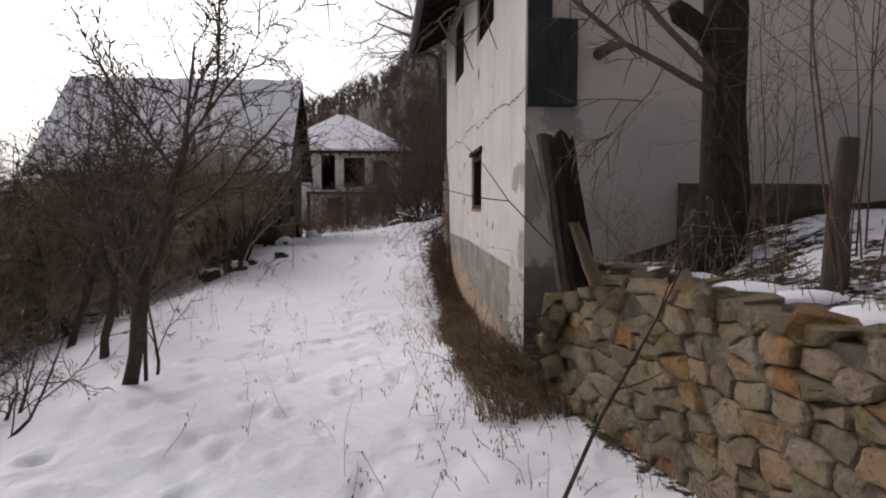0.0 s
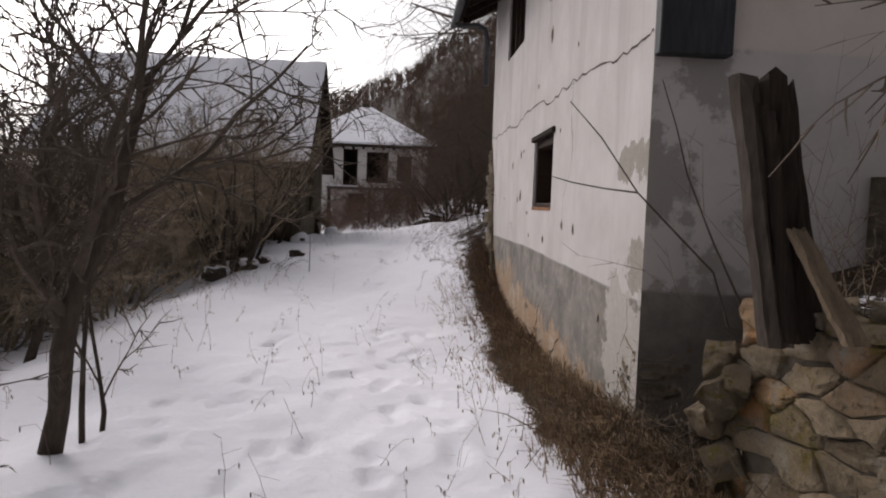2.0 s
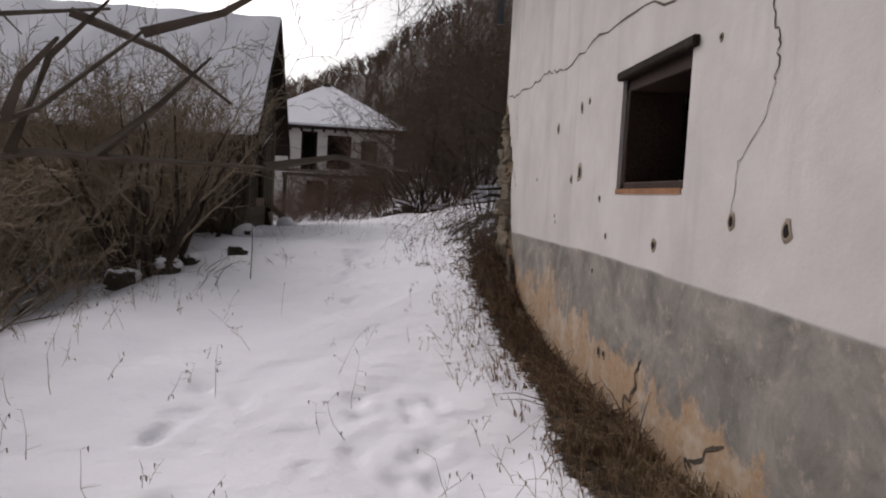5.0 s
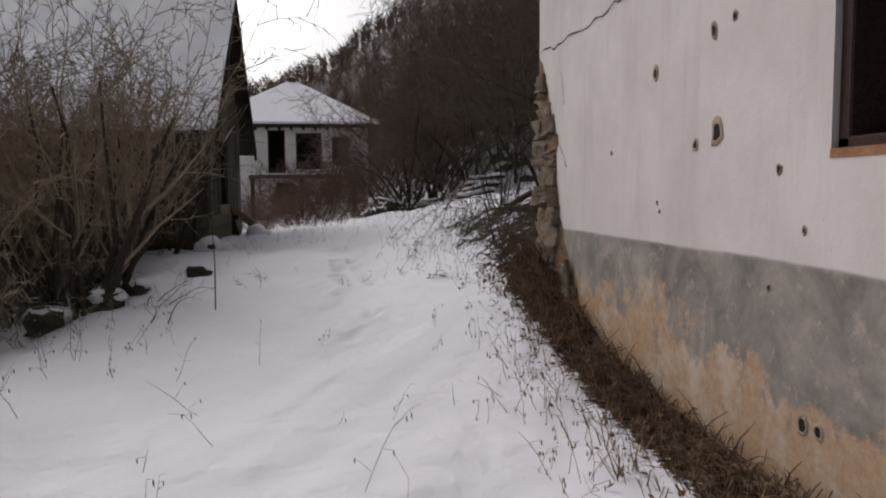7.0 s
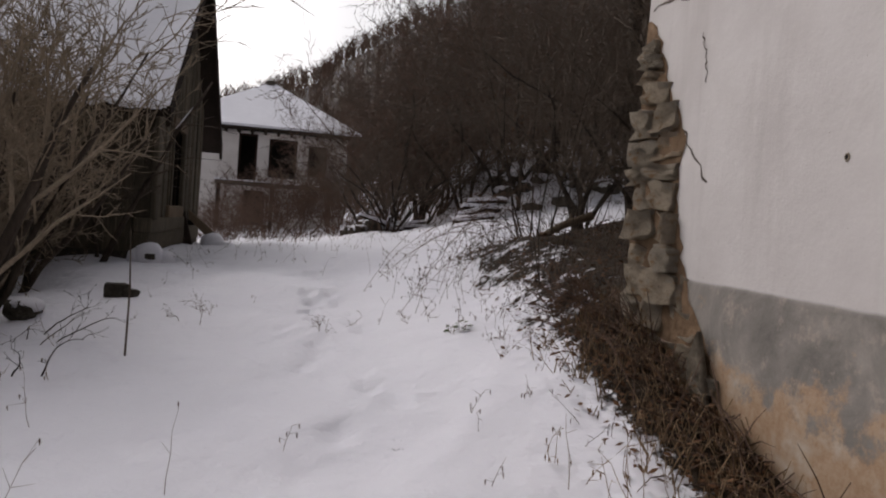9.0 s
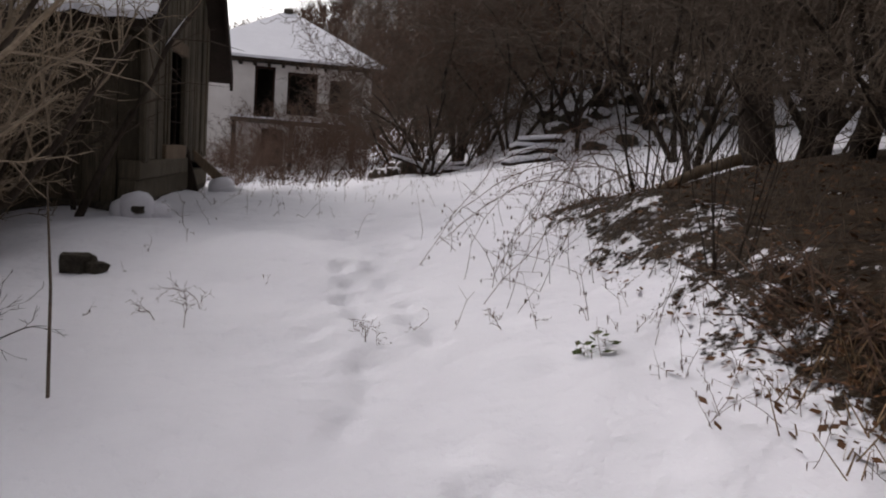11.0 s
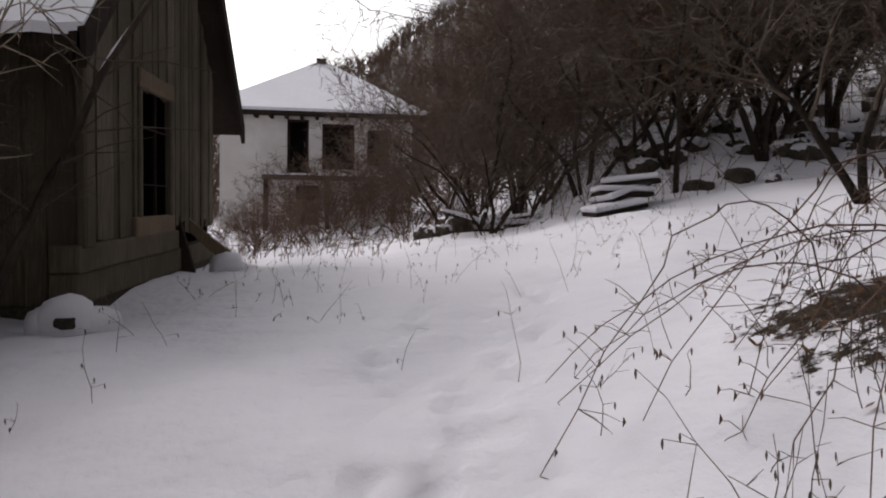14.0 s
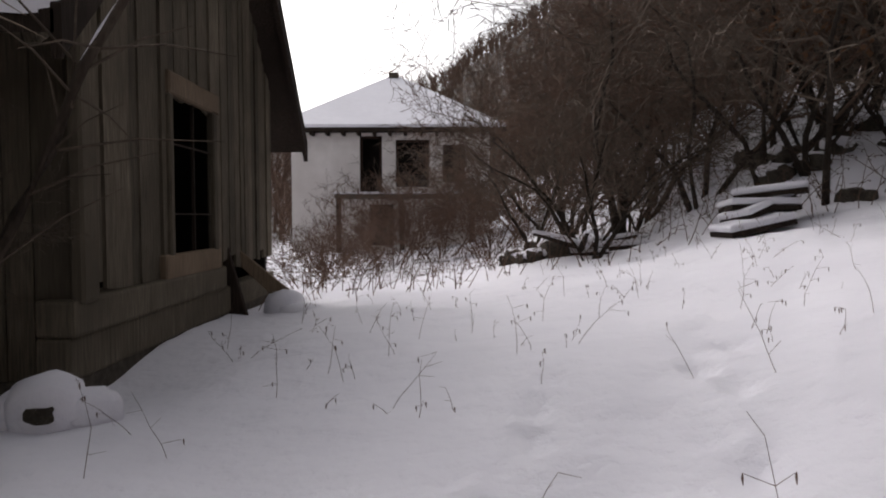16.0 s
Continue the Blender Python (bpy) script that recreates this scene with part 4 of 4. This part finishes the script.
stump = plant(thing("sawn_stump", "sawn-off grey tree stump on the terrace", "stump"), 2.42, 1.05)
soften(part("trunk", b, M_bark, stump, smooth=False), 0.01)

# thicket beyond the meadow and far wood
thorn = plant(tree("thicket_tree", "dense dark bare tree of the thicket", 22, 5.0, 0.08, dict(TREE, kids=(9, 6, 5, 2), least=0.008), M_bark_wet, M_twig_dark, 3, 0.35), 2.6, 29.0)
tagged(thorn, group="thicket trees")
thorn_b = plant(tree("thicket_tree", "dense dark bare tree of the thicket", 23, 4.2, 0.07, dict(TREE, kids=(9, 6, 5, 2), least=0.008, wander=0.22), M_bark_wet, M_twig_red, 4, 0.5), 2.4, 33)
tagged(thorn_b, group="thicket trees")
trng = random.Random(41)
for i in range(44):
    y = 25.5 + trng.random() ** 1.3 * 30
    x = trng.uniform(1.2 + max(0, (y - 30)) * 0.12, 4 + (y - 18) * 0.75)
    if y < 29 and 1.4 < x < 4:
        y += 3
    again(trng.choice((thorn, thorn, thorn_b)), x, y, trng.uniform(0, 360), trng.uniform(0.85, 1.1) * min(0.42 + 0.025 * (y - 25) + 0.06 * x, 1.05), -0.1)
for x, y, k in ((0.9, 27.4, 0.45), (1.6, 26.9, 0.55), (3.6, 27.8, 0.9), (4.4, 27.0, 0.95), (5.2, 27.4, 1.0), (6.0, 28.2, 1.1), (6.8, 26.6, 0.95), (8.2, 27, 1.0), (9.5, 25.0, 1.0)):
    again(trng.choice((thorn, thorn_b)), x, y, trng.uniform(0, 360), k, -0.1)
for x, y, k in ((3.0, 17.9, 0.55), (3.6, 17.3, 0.65), (4.4, 17.9, 0.8), (3.2, 15.2, 0.4), (3.8, 16.0, 0.55), (5.2, 18.8, 0.7), (4.0, 20.2, 0.6), (2.6, 14.6, 0.25)):
    again(thorn, x, y, trng.uniform(0, 360), k, -0.1)
briar = plant(tree("red_briar", "low red-brown tangled briar before the white house", 24, 1.9, 0.02, DENSE, M_twig_red, M_twig_red, 12, 1.0, category="bush"), -2.0, 35)
for x, y, k in ((-0.8, 36, 1.1), (-3.0, 37, 0.9), (0.4, 34, 1.0), (-1.6, 39, 1.2), (-3.1, 31, 0.55), (-2.5, 29.5, 0.5), (0.9, 37.5, 1.4), (2.2, 39, 1.5), (-2.9, 27.6, 0.5)):
    again(briar, x, y, trng.uniform(0, 360), k, -0.05)

b = Build()
frng = random.Random(77)
for i in range(2600):
    y = 60 + 165 * frng.random() ** 0.8
    x = frng.uniform(-40, 110) * (0.45 + y / 300)
    z = float(height(x, y, False))
    h, r0 = frng.uniform(3.5, 7), frng.uniform(0.08, 0.16)
    p = Vector((x, y, z - 0.3))
    b.tube([p, p + Vector((frng.uniform(-0.5, 0.5), 0, h * 0.5))], [r0, 0.03], 3)
    for k in range(13):
        t = frng.uniform(0.2, 0.75)
        a = frng.uniform(0, 6.3)
        l = h * frng.uniform(0.25, 0.45)
        q = p + Vector((0, 0, h * t))
        b.tube([q, q + Vector((math.cos(a) * l * 0.6, math.sin(a) * l * 0.6, l * 0.75))], [0.07, 0.02], 3)
wood = new("far_wood", b.mesh("far_wood", M_twig_red))
tagged(wood, "bare brown winter wood covering the hillside", "forest", kind="stuff")

# ---- leaning posts, logs, rocks ----
posts = thing("split_trunk", "dark rotten split trunk with pale inner wood on the wall end", "stump")


def splinter(foot, head, width, thick, material, seed):
    """A rough split board with a torn upper end."""
    r = random.Random(seed)
    b = Build()
    foot, head = Vector(foot), Vector(head)
    axis = head - foot
    side = Vector((1, 0.25, 0)).normalized()
    back = Vector((-0.25, 1, 0)).normalized()
    n, cols = 9, 6
    grid = []
    for i in range(n + 1):
        t = i / n
        row = []
        for j in range(2 * cols):
            u = (j if j < cols else 2 * cols - 1 - j) / (cols - 1) - 0.5
            v = -0.5 if j < cols else 0.5
            torn = r.uniform(-0.07, 0.05) if i == n else 0
            groove = 0.35 * math.sin(9 * u + seed) * v
            p = foot + axis * (t + torn) + side * u * width * (1.12 - 0.25 * t) + back * (v + groove) * thick
            row.append(p + Vector((r.uniform(-1, 1), r.uniform(-1, 1), 0)) * 0.006)
        grid.append(row)
    for p, q in zip(grid, grid[1:]):
        for j in range(2 * cols):
            k = (j + 1) % (2 * cols)
            b.quad(p[j], p[k], q[k], q[j])
    b.quad(*grid[-1])
    part("plank", b, material, posts)


splinter((1.53, 2.66, 1.05), (1.36, 2.72, 2.16), 0.17, 0.09, M_wood_dark, 1)
splinter((1.39, 2.62, 1.02), (1.24, 2.74, 2.13), 0.11, 0.08, M_bark, 2)
splinter((1.44, 2.56, 1.05), (1.33, 2.68, 2.02), 0.07, 0.06, M_wood_dark, 3)
splinter((1.50, 2.25, 1.10), (1.42, 2.58, 1.52), 0.09, 0.04, M_wood_pale, 4)

# long thin shoots bowing in front of the house corner
shoot = thing("bowed_shoots", "long thin bare shoots bowing before the house corner", "shrub")
for k, pts in enumerate((((1.62, 3.55, 0.95), (1.56, 3.64, 1.24), (1.17, 3.85, 1.68), (0.95, 3.9, 2.0), (0.76, 3.91, 2.2)), ((1.75, 3.6, 1.0), (1.60, 3.75, 1.4), (1.48, 3.9, 1.8), (1.41, 3.92, 2.07), (1.30, 3.9, 2.35)), ((1.17, 3.85, 1.68), (1.0, 3.95, 1.70), (0.82, 4.0, 1.73), (0.63, 4.04, 1.78)))):
    b = Build()
    b.tube([Vector(p) for p in pts], [0.008 - 0.0013 * i for i in range(len(pts))] if k < 2 else [0.006, 0.005, 0.004, 0.002], 5)
    part("stem", b, M_plum, shoot)

cane = thing("leaning_cane", "long thin dark cane leaning on the stone wall", "branch")
b = Build()
b.tube([Vector(p) for p in ((0.42, -0.15, 0.06), (0.74, 0.1, 0.53), (0.92, 0.25, 0.79), (1.09, 0.35, 1.0), (1.23, 0.45, 1.17), (1.37, 0.55, 1.36))], [0.011, 0.010, 0.009, 0.0075, 0.006, 0.004], 6)
part("cane", b, M_plum, cane, smooth=True)
for pts in (((1.0, 0.30, 0.89), (1.1, 0.27, 0.93), (1.2, 0.30, 0.96)), ((1.23, 0.45, 1.17), (1.26, 0.42, 1.3), (1.34, 0.40, 1.42))):
    b = Build()
    b.tube([Vector(p) for p in pts], [0.004, 0.003, 0.0015], 4)
    part("side_twig", b, M_plum, cane)
limb_thing = thing("leaning_limb", "bare leaning limb with a line of snow before the barn", "branch")
pts = [Vector(p) for p in ((-3.55, 19.6, 0.3), (-3.25, 19.6, 1.0), (-3.0, 19.6, 1.52), (-2.82, 19.6, 1.84), (-2.64, 19.6, 2.28), (-2.42, 19.6, 2.62), (-2.2, 19.7, 3.05))]
b = Build()
b.tube(pts, [0.05, 0.042, 0.036, 0.033, 0.03, 0.025, 0.015], 7)
part("limb", b, M_plum, limb_thing, smooth=True)
b = Build()
up = Vector((-0.012, 0, 0.024))
b.tube([pts[4] + up, pts[4].lerp(pts[5], 0.5) + up, pts[5] + up], [0.008, 0.016, 0.006], 5)
part("snow", b, M_snow, limb_thing)
lrng = random.Random(71)
for k in range(14):
    q = pts[lrng.randrange(1, 6)].lerp(pts[lrng.randrange(1, 6)], 0.3)
    d = Vector((lrng.gauss(0.2, 1), lrng.gauss(0, 0.6), lrng.uniform(-0.3, 1))).normalized() * lrng.uniform(0.4, 1.0)
    b = Build()
    b.tube([q, q + d * 0.5 + Vector((0, 0, 0.04)), q + d], [0.009, 0.006, 0.002], 4)
    part("twig", b, M_plum_twig, limb_thing)
log = thing("fallen_log", "pale debarked log lying across the earth bank", "log")
b = Build()
p0, p1 = Vector((1.9, 16.54, top(1.9, 16.54) + 0.02)), Vector((2.42, 16.2, top(2.42, 16.2) + 0.2))
b.tube([p0, p0.lerp(p1, 0.5) + Vector((0, 0, 0.03)), p1], [0.035, 0.045, 0.05], 9)
part("log", b, M_wood_pale, log, smooth=True)
pile = thing("log_pile", "stack of old boards under snow at the wood's edge", "board pile")
prng = random.Random(3)
for k in range(4):
    b = Build()
    m = pose(2.65 + 0.12 * k + prng.uniform(-0.1, 0.2), 24.6 + 0.22 * k, top(2.6, 24.6) + 0.02 + 0.15 * k, prng.uniform(-10, 10), -9 + prng.uniform(-9, 9), prng.uniform(-40, 40))
    b.box(0, -0.4, 0, 0.85, 0.1, 0.06, m)
    bd = part("board", b, M_wood_dark, pile)
    b = Build()
    b.box(-0.02, -0.42, 0.064, 0.86, 0.11, 0.15, m)
    soften(part("snow", b, M_snow, bd, "snow lying on the board"), 0.035, 3)


def rock(x, y, s, snow=True, label="dark stone capped with snow", dz=0.0):
    ob = plant(thing("rock", label, "rock", "stones in the snow"), x, y, dz)
    k = prng.randrange(6)
    r = piece("stone", ROCKS[k], ob, (0, 0, s * 0.25), (s, s * prng.uniform(0.7, 1.1), s * 0.7), (0, 0, prng.uniform(0, 360)))
    if snow:
        piece("snow_cap", SNOWS[(k + 2) % 6], ob, (0.02 * s, 0.16 * s, s * 0.42), (s * 1.2, s * 1.1, s * 0.52), (0, 0, prng.uniform(0, 360)))
    return ob


mound = plant(thing("snow_mound", "rounded snow hump by the barn with a dark lump for its hole", "snow"), -2.95, 19.75, 0.08)
# added dark lump stands in for the shaded hole in the hump
piece("stone", ROCKS[1], mound, (0.05, -0.15, 0.03), (0.13, 0.12, 0.09))
for k, (x, y, z, a, c) in enumerate(((0, 0.0, 0.0, 0.40, 0.42), (0.18, 0.08, -0.03, 0.36, 0.28), (-0.16, 0.0, -0.03, 0.28, 0.3))):
    piece("snow", SNOWS[k], mound, (x, y, z), (a, a * 0.9, c), (0, 0, 40 * k))
drift = plant(thing("snow_drift", "sloping snow drift against the barn corner", "snow"), -2.55, 24.0, 0.0)
for k, (x, y, z, a, c) in enumerate(((0.0, 0.1, 0.0, 0.45, 0.46), (0.18, 0.0, -0.05, 0.5, 0.30), (0.45, -0.1, -0.06, 0.6, 0.22))):
    piece("snow", SNOWS[k + 2], drift, (x, y, z), (a, a * 1.1, c), (0, 0, 70 * k))
rock(-2.69, 16.8, 0.24, False, "bare brown stone in snow")
rock(-2.55, 16.75, 0.14, False, "bare brown stone in snow")
for x, y, s in ((-3.4, 14.9, 0.35), (-3.95, 14.6, 0.4), (-4.2, 15.2, 0.35), (-3.2, 15.6, 0.25)):
    rock(x, y, s)
for i in range(85):
    x = prng.uniform(3.9, 12)
    rock(x, 24.5 + prng.uniform(-0.3, 3.2) + 0.05 * x, prng.uniform(0.18, 0.46), i % 5 != 0, dz=-0.04)
for i in range(12):
    rock(prng.uniform(0.4, 2.2), prng.uniform(26.6, 28.6), prng.uniform(0.25, 0.5))
for i in range(5):
    b = Build()
    x, y = prng.uniform(-0.2, 2.0), prng.uniform(26.0, 27.6)
    z = top(x, y)
    d = Vector((prng.uniform(-1, 1), prng.uniform(-0.5, 0.5), prng.uniform(0.0, 0.18))).normalized() * prng.uniform(0.8, 1.4)
    ob = thing("fallen_branch", "broken dark branch with a line of snow", "branch", "fallen branches")
    q = Vector((x, y, z + 0.06))
    b.tube([q, q + d * 0.5, q + d], [0.05, 0.045, 0.025], 6)
    part("branch", b, M_bark_wet, ob)
    b = Build()
    up = Vector((0, 0, 0.055))
    b.tube([q + up, q + d * 0.5 + up, q + d + up * 0.6], [0.06, 0.055, 0.03], 5)
    part("snow", b, M_snow, ob)

# ---- grass, weeds, leaves ----
g = Build()
grng = random.Random(9)
for i in range(13000):
    y = grng.uniform(3.6, 13.4)
    x = WX - 0.02 - abs(grng.gauss(0, 0.30))
    if grng.random() < 0.2:
        y, x = grng.uniform(2.5, 4.6), grng.uniform(0.75, 1.4)
    if y > 8.0 and grng.random() < 0.62:
        continue
    h = grng.uniform(0.06, 0.26) * (1.0 if x > 0.9 else 0.6)
    a = grng.uniform(0, 6.3)
    p = Vector((x, y, top(x, y) - 0.01)) if i % 4 == 0 or i == 0 else p + Vector((grng.uniform(-0.03, 0.03), grng.uniform(-0.03, 0.03), 0))
    if math.sin(5 * y) + 0.7 * math.sin(11.3 * y + 2) < -0.3 and i % 3:
        continue
    side, bend = Vector((math.cos(a), math.sin(a), 0)) * 0.004, Vector((math.sin(a) - 0.3, math.cos(a), 0)) * h * grng.uniform(0.3, 1.3)
    m_ = p + Vector((0, 0, h * 0.7)) + bend * 0.4
    t_ = p + Vector((0, 0, h * 0.75)) + bend
    n = len(g.v)
    g.v += [tuple(p - side), tuple(p + side), tuple(m_ + side * 0.7), tuple(m_ - side * 0.7), tuple(t_)]
    g.f += [(n, n + 1, n + 2, n + 3), (n + 3, n + 2, n + 4)]
tagged(new("dry_grass", g.mesh("dry_grass", M_grass)), "matted dead grass along the house foot", "grass", kind="stuff")


def weeds(name, spots, label, hmin, hmax, material, seed, thick=0.0026):
    r = random.Random(seed)
    w = Build()
    for x, y in spots:
        p = Vector((x, y, top(x, y) - 0.02))
        d = Vector((r.gauss(0, 0.35), r.gauss(0, 0.35), 1)).normalized()
        h = r.uniform(hmin, hmax)
        pts = [p]
        for k in range(4):
            d = (d + Vector((r.gauss(0, 0.16), r.gauss(0, 0.16), -0.05))).normalized()
            pts.append(pts[-1] + d * h / 4)
        w.tube(pts, [thick, thick * 0.9, thick * 0.75, thick * 0.6, thick * 0.4], 3)
        for k in range(r.randrange(2, 6)):
            q = pts[r.randrange(1, 5)]
            e = Vector((r.gauss(0, 1), r.gauss(0, 1), r.uniform(-0.2, 0.9))).normalized() * h * r.uniform(0.08, 0.3)
            w.tube([q, q + e], [thick * 0.6, thick * 0.35], 3)
            if r.random() < 0.6:
                w.tube([q + e, q + e * 1.0 + Vector((0, 0, -0.012)), q + e + Vector((0.002, 0, -0.03))], [0.002, thick * 1.9, 0.001], 4)
    return tagged(new(name, w.mesh(name, material)), label, "weeds", kind="stuff")


r_ = random.Random(55)
weeds("meadow_weeds", [(r_.uniform(-2.2, 1.0), r_.uniform(1.0, 12)) for _ in range(60)] + [(r_.uniform(-2.6, 1.5), r_.uniform(12, 22)) for _ in range(36)] + [(r_.uniform(-2.4, 3), r_.uniform(19, 24)) for _ in range(85)], "dead brown weed stalks standing in snow", 0.10, 0.5, M_twig_red, 1, 0.002)
weeds("bank_bramble", [(1.1 + r_.gauss(0, 0.5), 15.9 + r_.gauss(0, 0.7)) for _ in range(110)] + [(2.0 + r_.gauss(0, 0.5), 14.6 + r_.gauss(0, 1.2)) for _ in range(140)] + [(1.25 + r_.gauss(0, 0.2), 3.8 + r_.gauss(0, 0.3)) for _ in range(70)], "tangled dead bramble at the earth banks", 0.2, 0.65, M_twig_dark, 2)
weeds("low_bramble", [(1.15 + r_.gauss(0, 0.3), 13.4 + r_.gauss(0, 0.9)) for _ in range(170)], "low dead stalks on the patchy earth bank", 0.08, 0.28, M_twig_red, 12, 0.0018)
weeds("wall_weeds", [(float(wall_x(y)) + r_.uniform(-0.25, 0.7), y) for y in [r_.uniform(-0.8, 3.6) for _ in range(220)]], "dead weeds on and before the stone wall", 0.2, 0.6, M_twig, 3)
weeds("edge_weeds", [(0.72 + r_.gauss(0, 0.25), r_.uniform(0.8, 12)) for _ in range(230)], "dead stalks along the snow edge", 0.12, 0.4, M_grass, 4)
weeds("wood_edge_weeds", [(r_.uniform(-3, 9), r_.uniform(24.5, 31)) for _ in range(420)], "brown stalks at the wood's edge", 0.3, 0.9, M_twig_red, 5, 0.007)
weeds("hedge_weeds", [(-3.2 + r_.gauss(0, 0.5), r_.uniform(4, 15)) for _ in range(90)], "dead stalks before the hedge", 0.15, 0.5, M_twig, 6)

mullein = plant(thing("tall_dead_stalk", "single tall dead stalk standing in snow", "plant"), -2.03, 14.23)
b = Build()
b.tube([Vector(p) for p in ((0, 0, -0.05), (0.01, 0, 0.5), (-0.01, 0.01, 0.95))], [0.009, 0.007, 0.004], 5)
part("stalk", b, M_twig_dark, mullein)
for n, (x, y, s) in enumerate(((-1.64, 15.4, 0.32), (-0.48, 14.86, 0.26), (0.34, 14.8, 0.16))):
    ob = plant(tree("dead_tuft", "bent dead weed tuft poking from snow", 60 + n, s * 0.9, 0.004, dict(BUSH, wander=0.35, least=0.0016, kids=(4, 3, 2)), M_twig_red, M_twig_red, 4, 0.9, category="weeds"), x, y, 0.05)
    tagged(ob, group="dead tufts")
ARCH = dict(BUSH, segs=(12, 5, 3, 2), wander=0.11, lift=(-0.12, -0.05, 0, 0), kids=(4, 2, 1), ratio=(0.3, 0.5, 0.5), least=0.002)
ARCH["from"] = (0.3, 0.2, 0.2)
crng = random.Random(64)
for n in range(13):
    x0, y0 = 1.75 + crng.gauss(0, 0.22), 16.7 + crng.gauss(0, 0.45)
    x1, y1 = crng.uniform(-0.2, 1.0), crng.uniform(15.2, 17.4)
    p0, p1 = Vector((x0, y0, top(x0, y0))), Vector((x1, y1, top(x1, y1)))
    rise, pts = crng.uniform(0.25, 0.7), []
    for i in range(13):
        t = i / 12
        pts.append(p0.lerp(p1, t) + Vector((crng.gauss(0, 0.018), crng.gauss(0, 0.018), rise * 4 * t ** 0.8 * (1 - t) + 0.01)))
    ob = thing("bramble_cane", "long arching dead bramble cane over snow", "bramble", "bramble canes")
    b = Build()
    b.tube(pts, [0.005 - 0.003 * i / 12 for i in range(13)], 5)
    part("cane", b, M_twig_red, ob)
    b = Build()
    for k in range(16):
        q = pts[crng.randrange(4, 13)]
        e = Vector((crng.gauss(0, 1), crng.gauss(0, 1), crng.uniform(-0.6, 0.8))).normalized() * crng.uniform(0.06, 0.26)
        b.tube([q, q + e * 0.6, q + e + Vector((0, 0, -0.02))], [0.002, 0.0016, 0.001], 3)
        if k % 2:
            h = q + e
            b.tube([h, h + Vector((0.004, 0, -0.018)), h + Vector((0, 0.003, -0.036))], [0.002, 0.007, 0.001], 4)
    tagged(part("bramble_fuzz", b, M_twig_red, ob), kind="stuff")
for n, (x, y, lx, ly, k) in enumerate(((-2.85, 14.9, 0.8, -0.8, 0.8), (-2.7, 14.6, 1.0, 0.1, 0.7), (-2.5, 13.7, 0.5, -0.5, 0.55))):
    ob = plant(tree("bent_twigs", "dark bent twigs reaching over the snow", 95 + n, k, 0.007, dict(ARCH, lift=(-0.07, 0, 0, 0)), M_bark_wet, M_bark_wet, 2, 0.2, (lx, ly), category="twigs"), x, y, 0.1)
    tagged(ob, group="bent twigs")
b = Build()
for i in range(26):
    a, s = r_.uniform(0, 6.3), r_.uniform(0.015, 0.032)
    x, y = 0.5 + r_.gauss(0, 0.06), 14.15 + r_.gauss(0, 0.06)
    c = Vector((x, y, top(x, y) + r_.uniform(0.01, 0.06)))
    u, w = Vector((math.cos(a), math.sin(a), 0.3)) * s, Vector((-math.sin(a), math.cos(a), 0.2)) * s * 0.6
    b.quad(c - u, c + w, c + u, c - w)
tagged(new("green_plant", b.mesh("green_plant", M_green)), "small green winter plant in snow", "plant", kind="stuff")
b = Build()
for i in range(420):
    a, s = r_.uniform(0, 6.3), r_.uniform(0.04, 0.08)
    c = Vector((4.3 + r_.gauss(0, 0.7), 25.2 + r_.gauss(0, 0.5), 4.3 + r_.gauss(0, 0.45)))
    u, w = Vector((math.cos(a), math.sin(a), r_.uniform(-1, 0.3))) * s, Vector((-math.sin(a), math.cos(a), 0.2)) * s * 0.6
    b.quad(c - u, c + w, c + u, c - w)
oak = plant(tree("young_oak", "young oak keeping a few orange withered leaves", 91, 4.2, 0.05, TREE, M_bark_wet, M_twig_dark), 4.3, 25.2)
lv = part("leaves", b, M_leaf, oak, "orange withered leaves")
lv.matrix_parent_inverse = oak.matrix_basis.inverted()
b = Build()
for i in range(4600):
    if i < 1800:
        y, x = r_.uniform(11.8, 17.2), r_.uniform(0.9, 3.2)
    else:
        y, x = r_.uniform(7.5, 14.0), WX - abs(r_.gauss(0, 0.24)) - 0.02
    a, s = r_.uniform(0, 6.3), r_.uniform(0.012, 0.03)
    c = Vector((x, y, top(x, y) + r_.uniform(0.005, 0.05)))
    u, w = Vector((math.cos(a), math.sin(a), r_.uniform(-0.6, 0.6))) * s, Vector((-math.sin(a), math.cos(a), 0.3)) * s * 0.6
    b.quad(c - u, c + w, c + u, c - w)
tagged(new("leaf_litter", b.mesh("leaf_litter", M_leaf)), "withered leaves scattered on the earth bank", "leaves", kind="stuff")
b = Build()
for i in range(900):
    y = r_.uniform(7.5, 14.2) if i % 3 else r_.uniform(2.6, 5.0)
    x = WX - 0.02 - abs(r_.gauss(0, 0.16)) if i % 3 else 1.2 + r_.gauss(0, 0.18)
    p = Vector((x, y, top(x, y) + r_.uniform(0, 0.04)))
    d = Vector((r_.gauss(-0.3, 1), r_.gauss(0, 1), r_.uniform(0.0, 0.75))).normalized() * r_.uniform(0.12, 0.45)
    b.tube([p, p + d * 0.55 + Vector((0, 0, 0.03)), p + d], [0.005, 0.0036, 0.0015], 3)
tagged(new("fallen_twigs", b.mesh("fallen_twigs", M_twig_red)), "heap of fallen brown twigs along the wall foot", "twigs", kind="stuff")
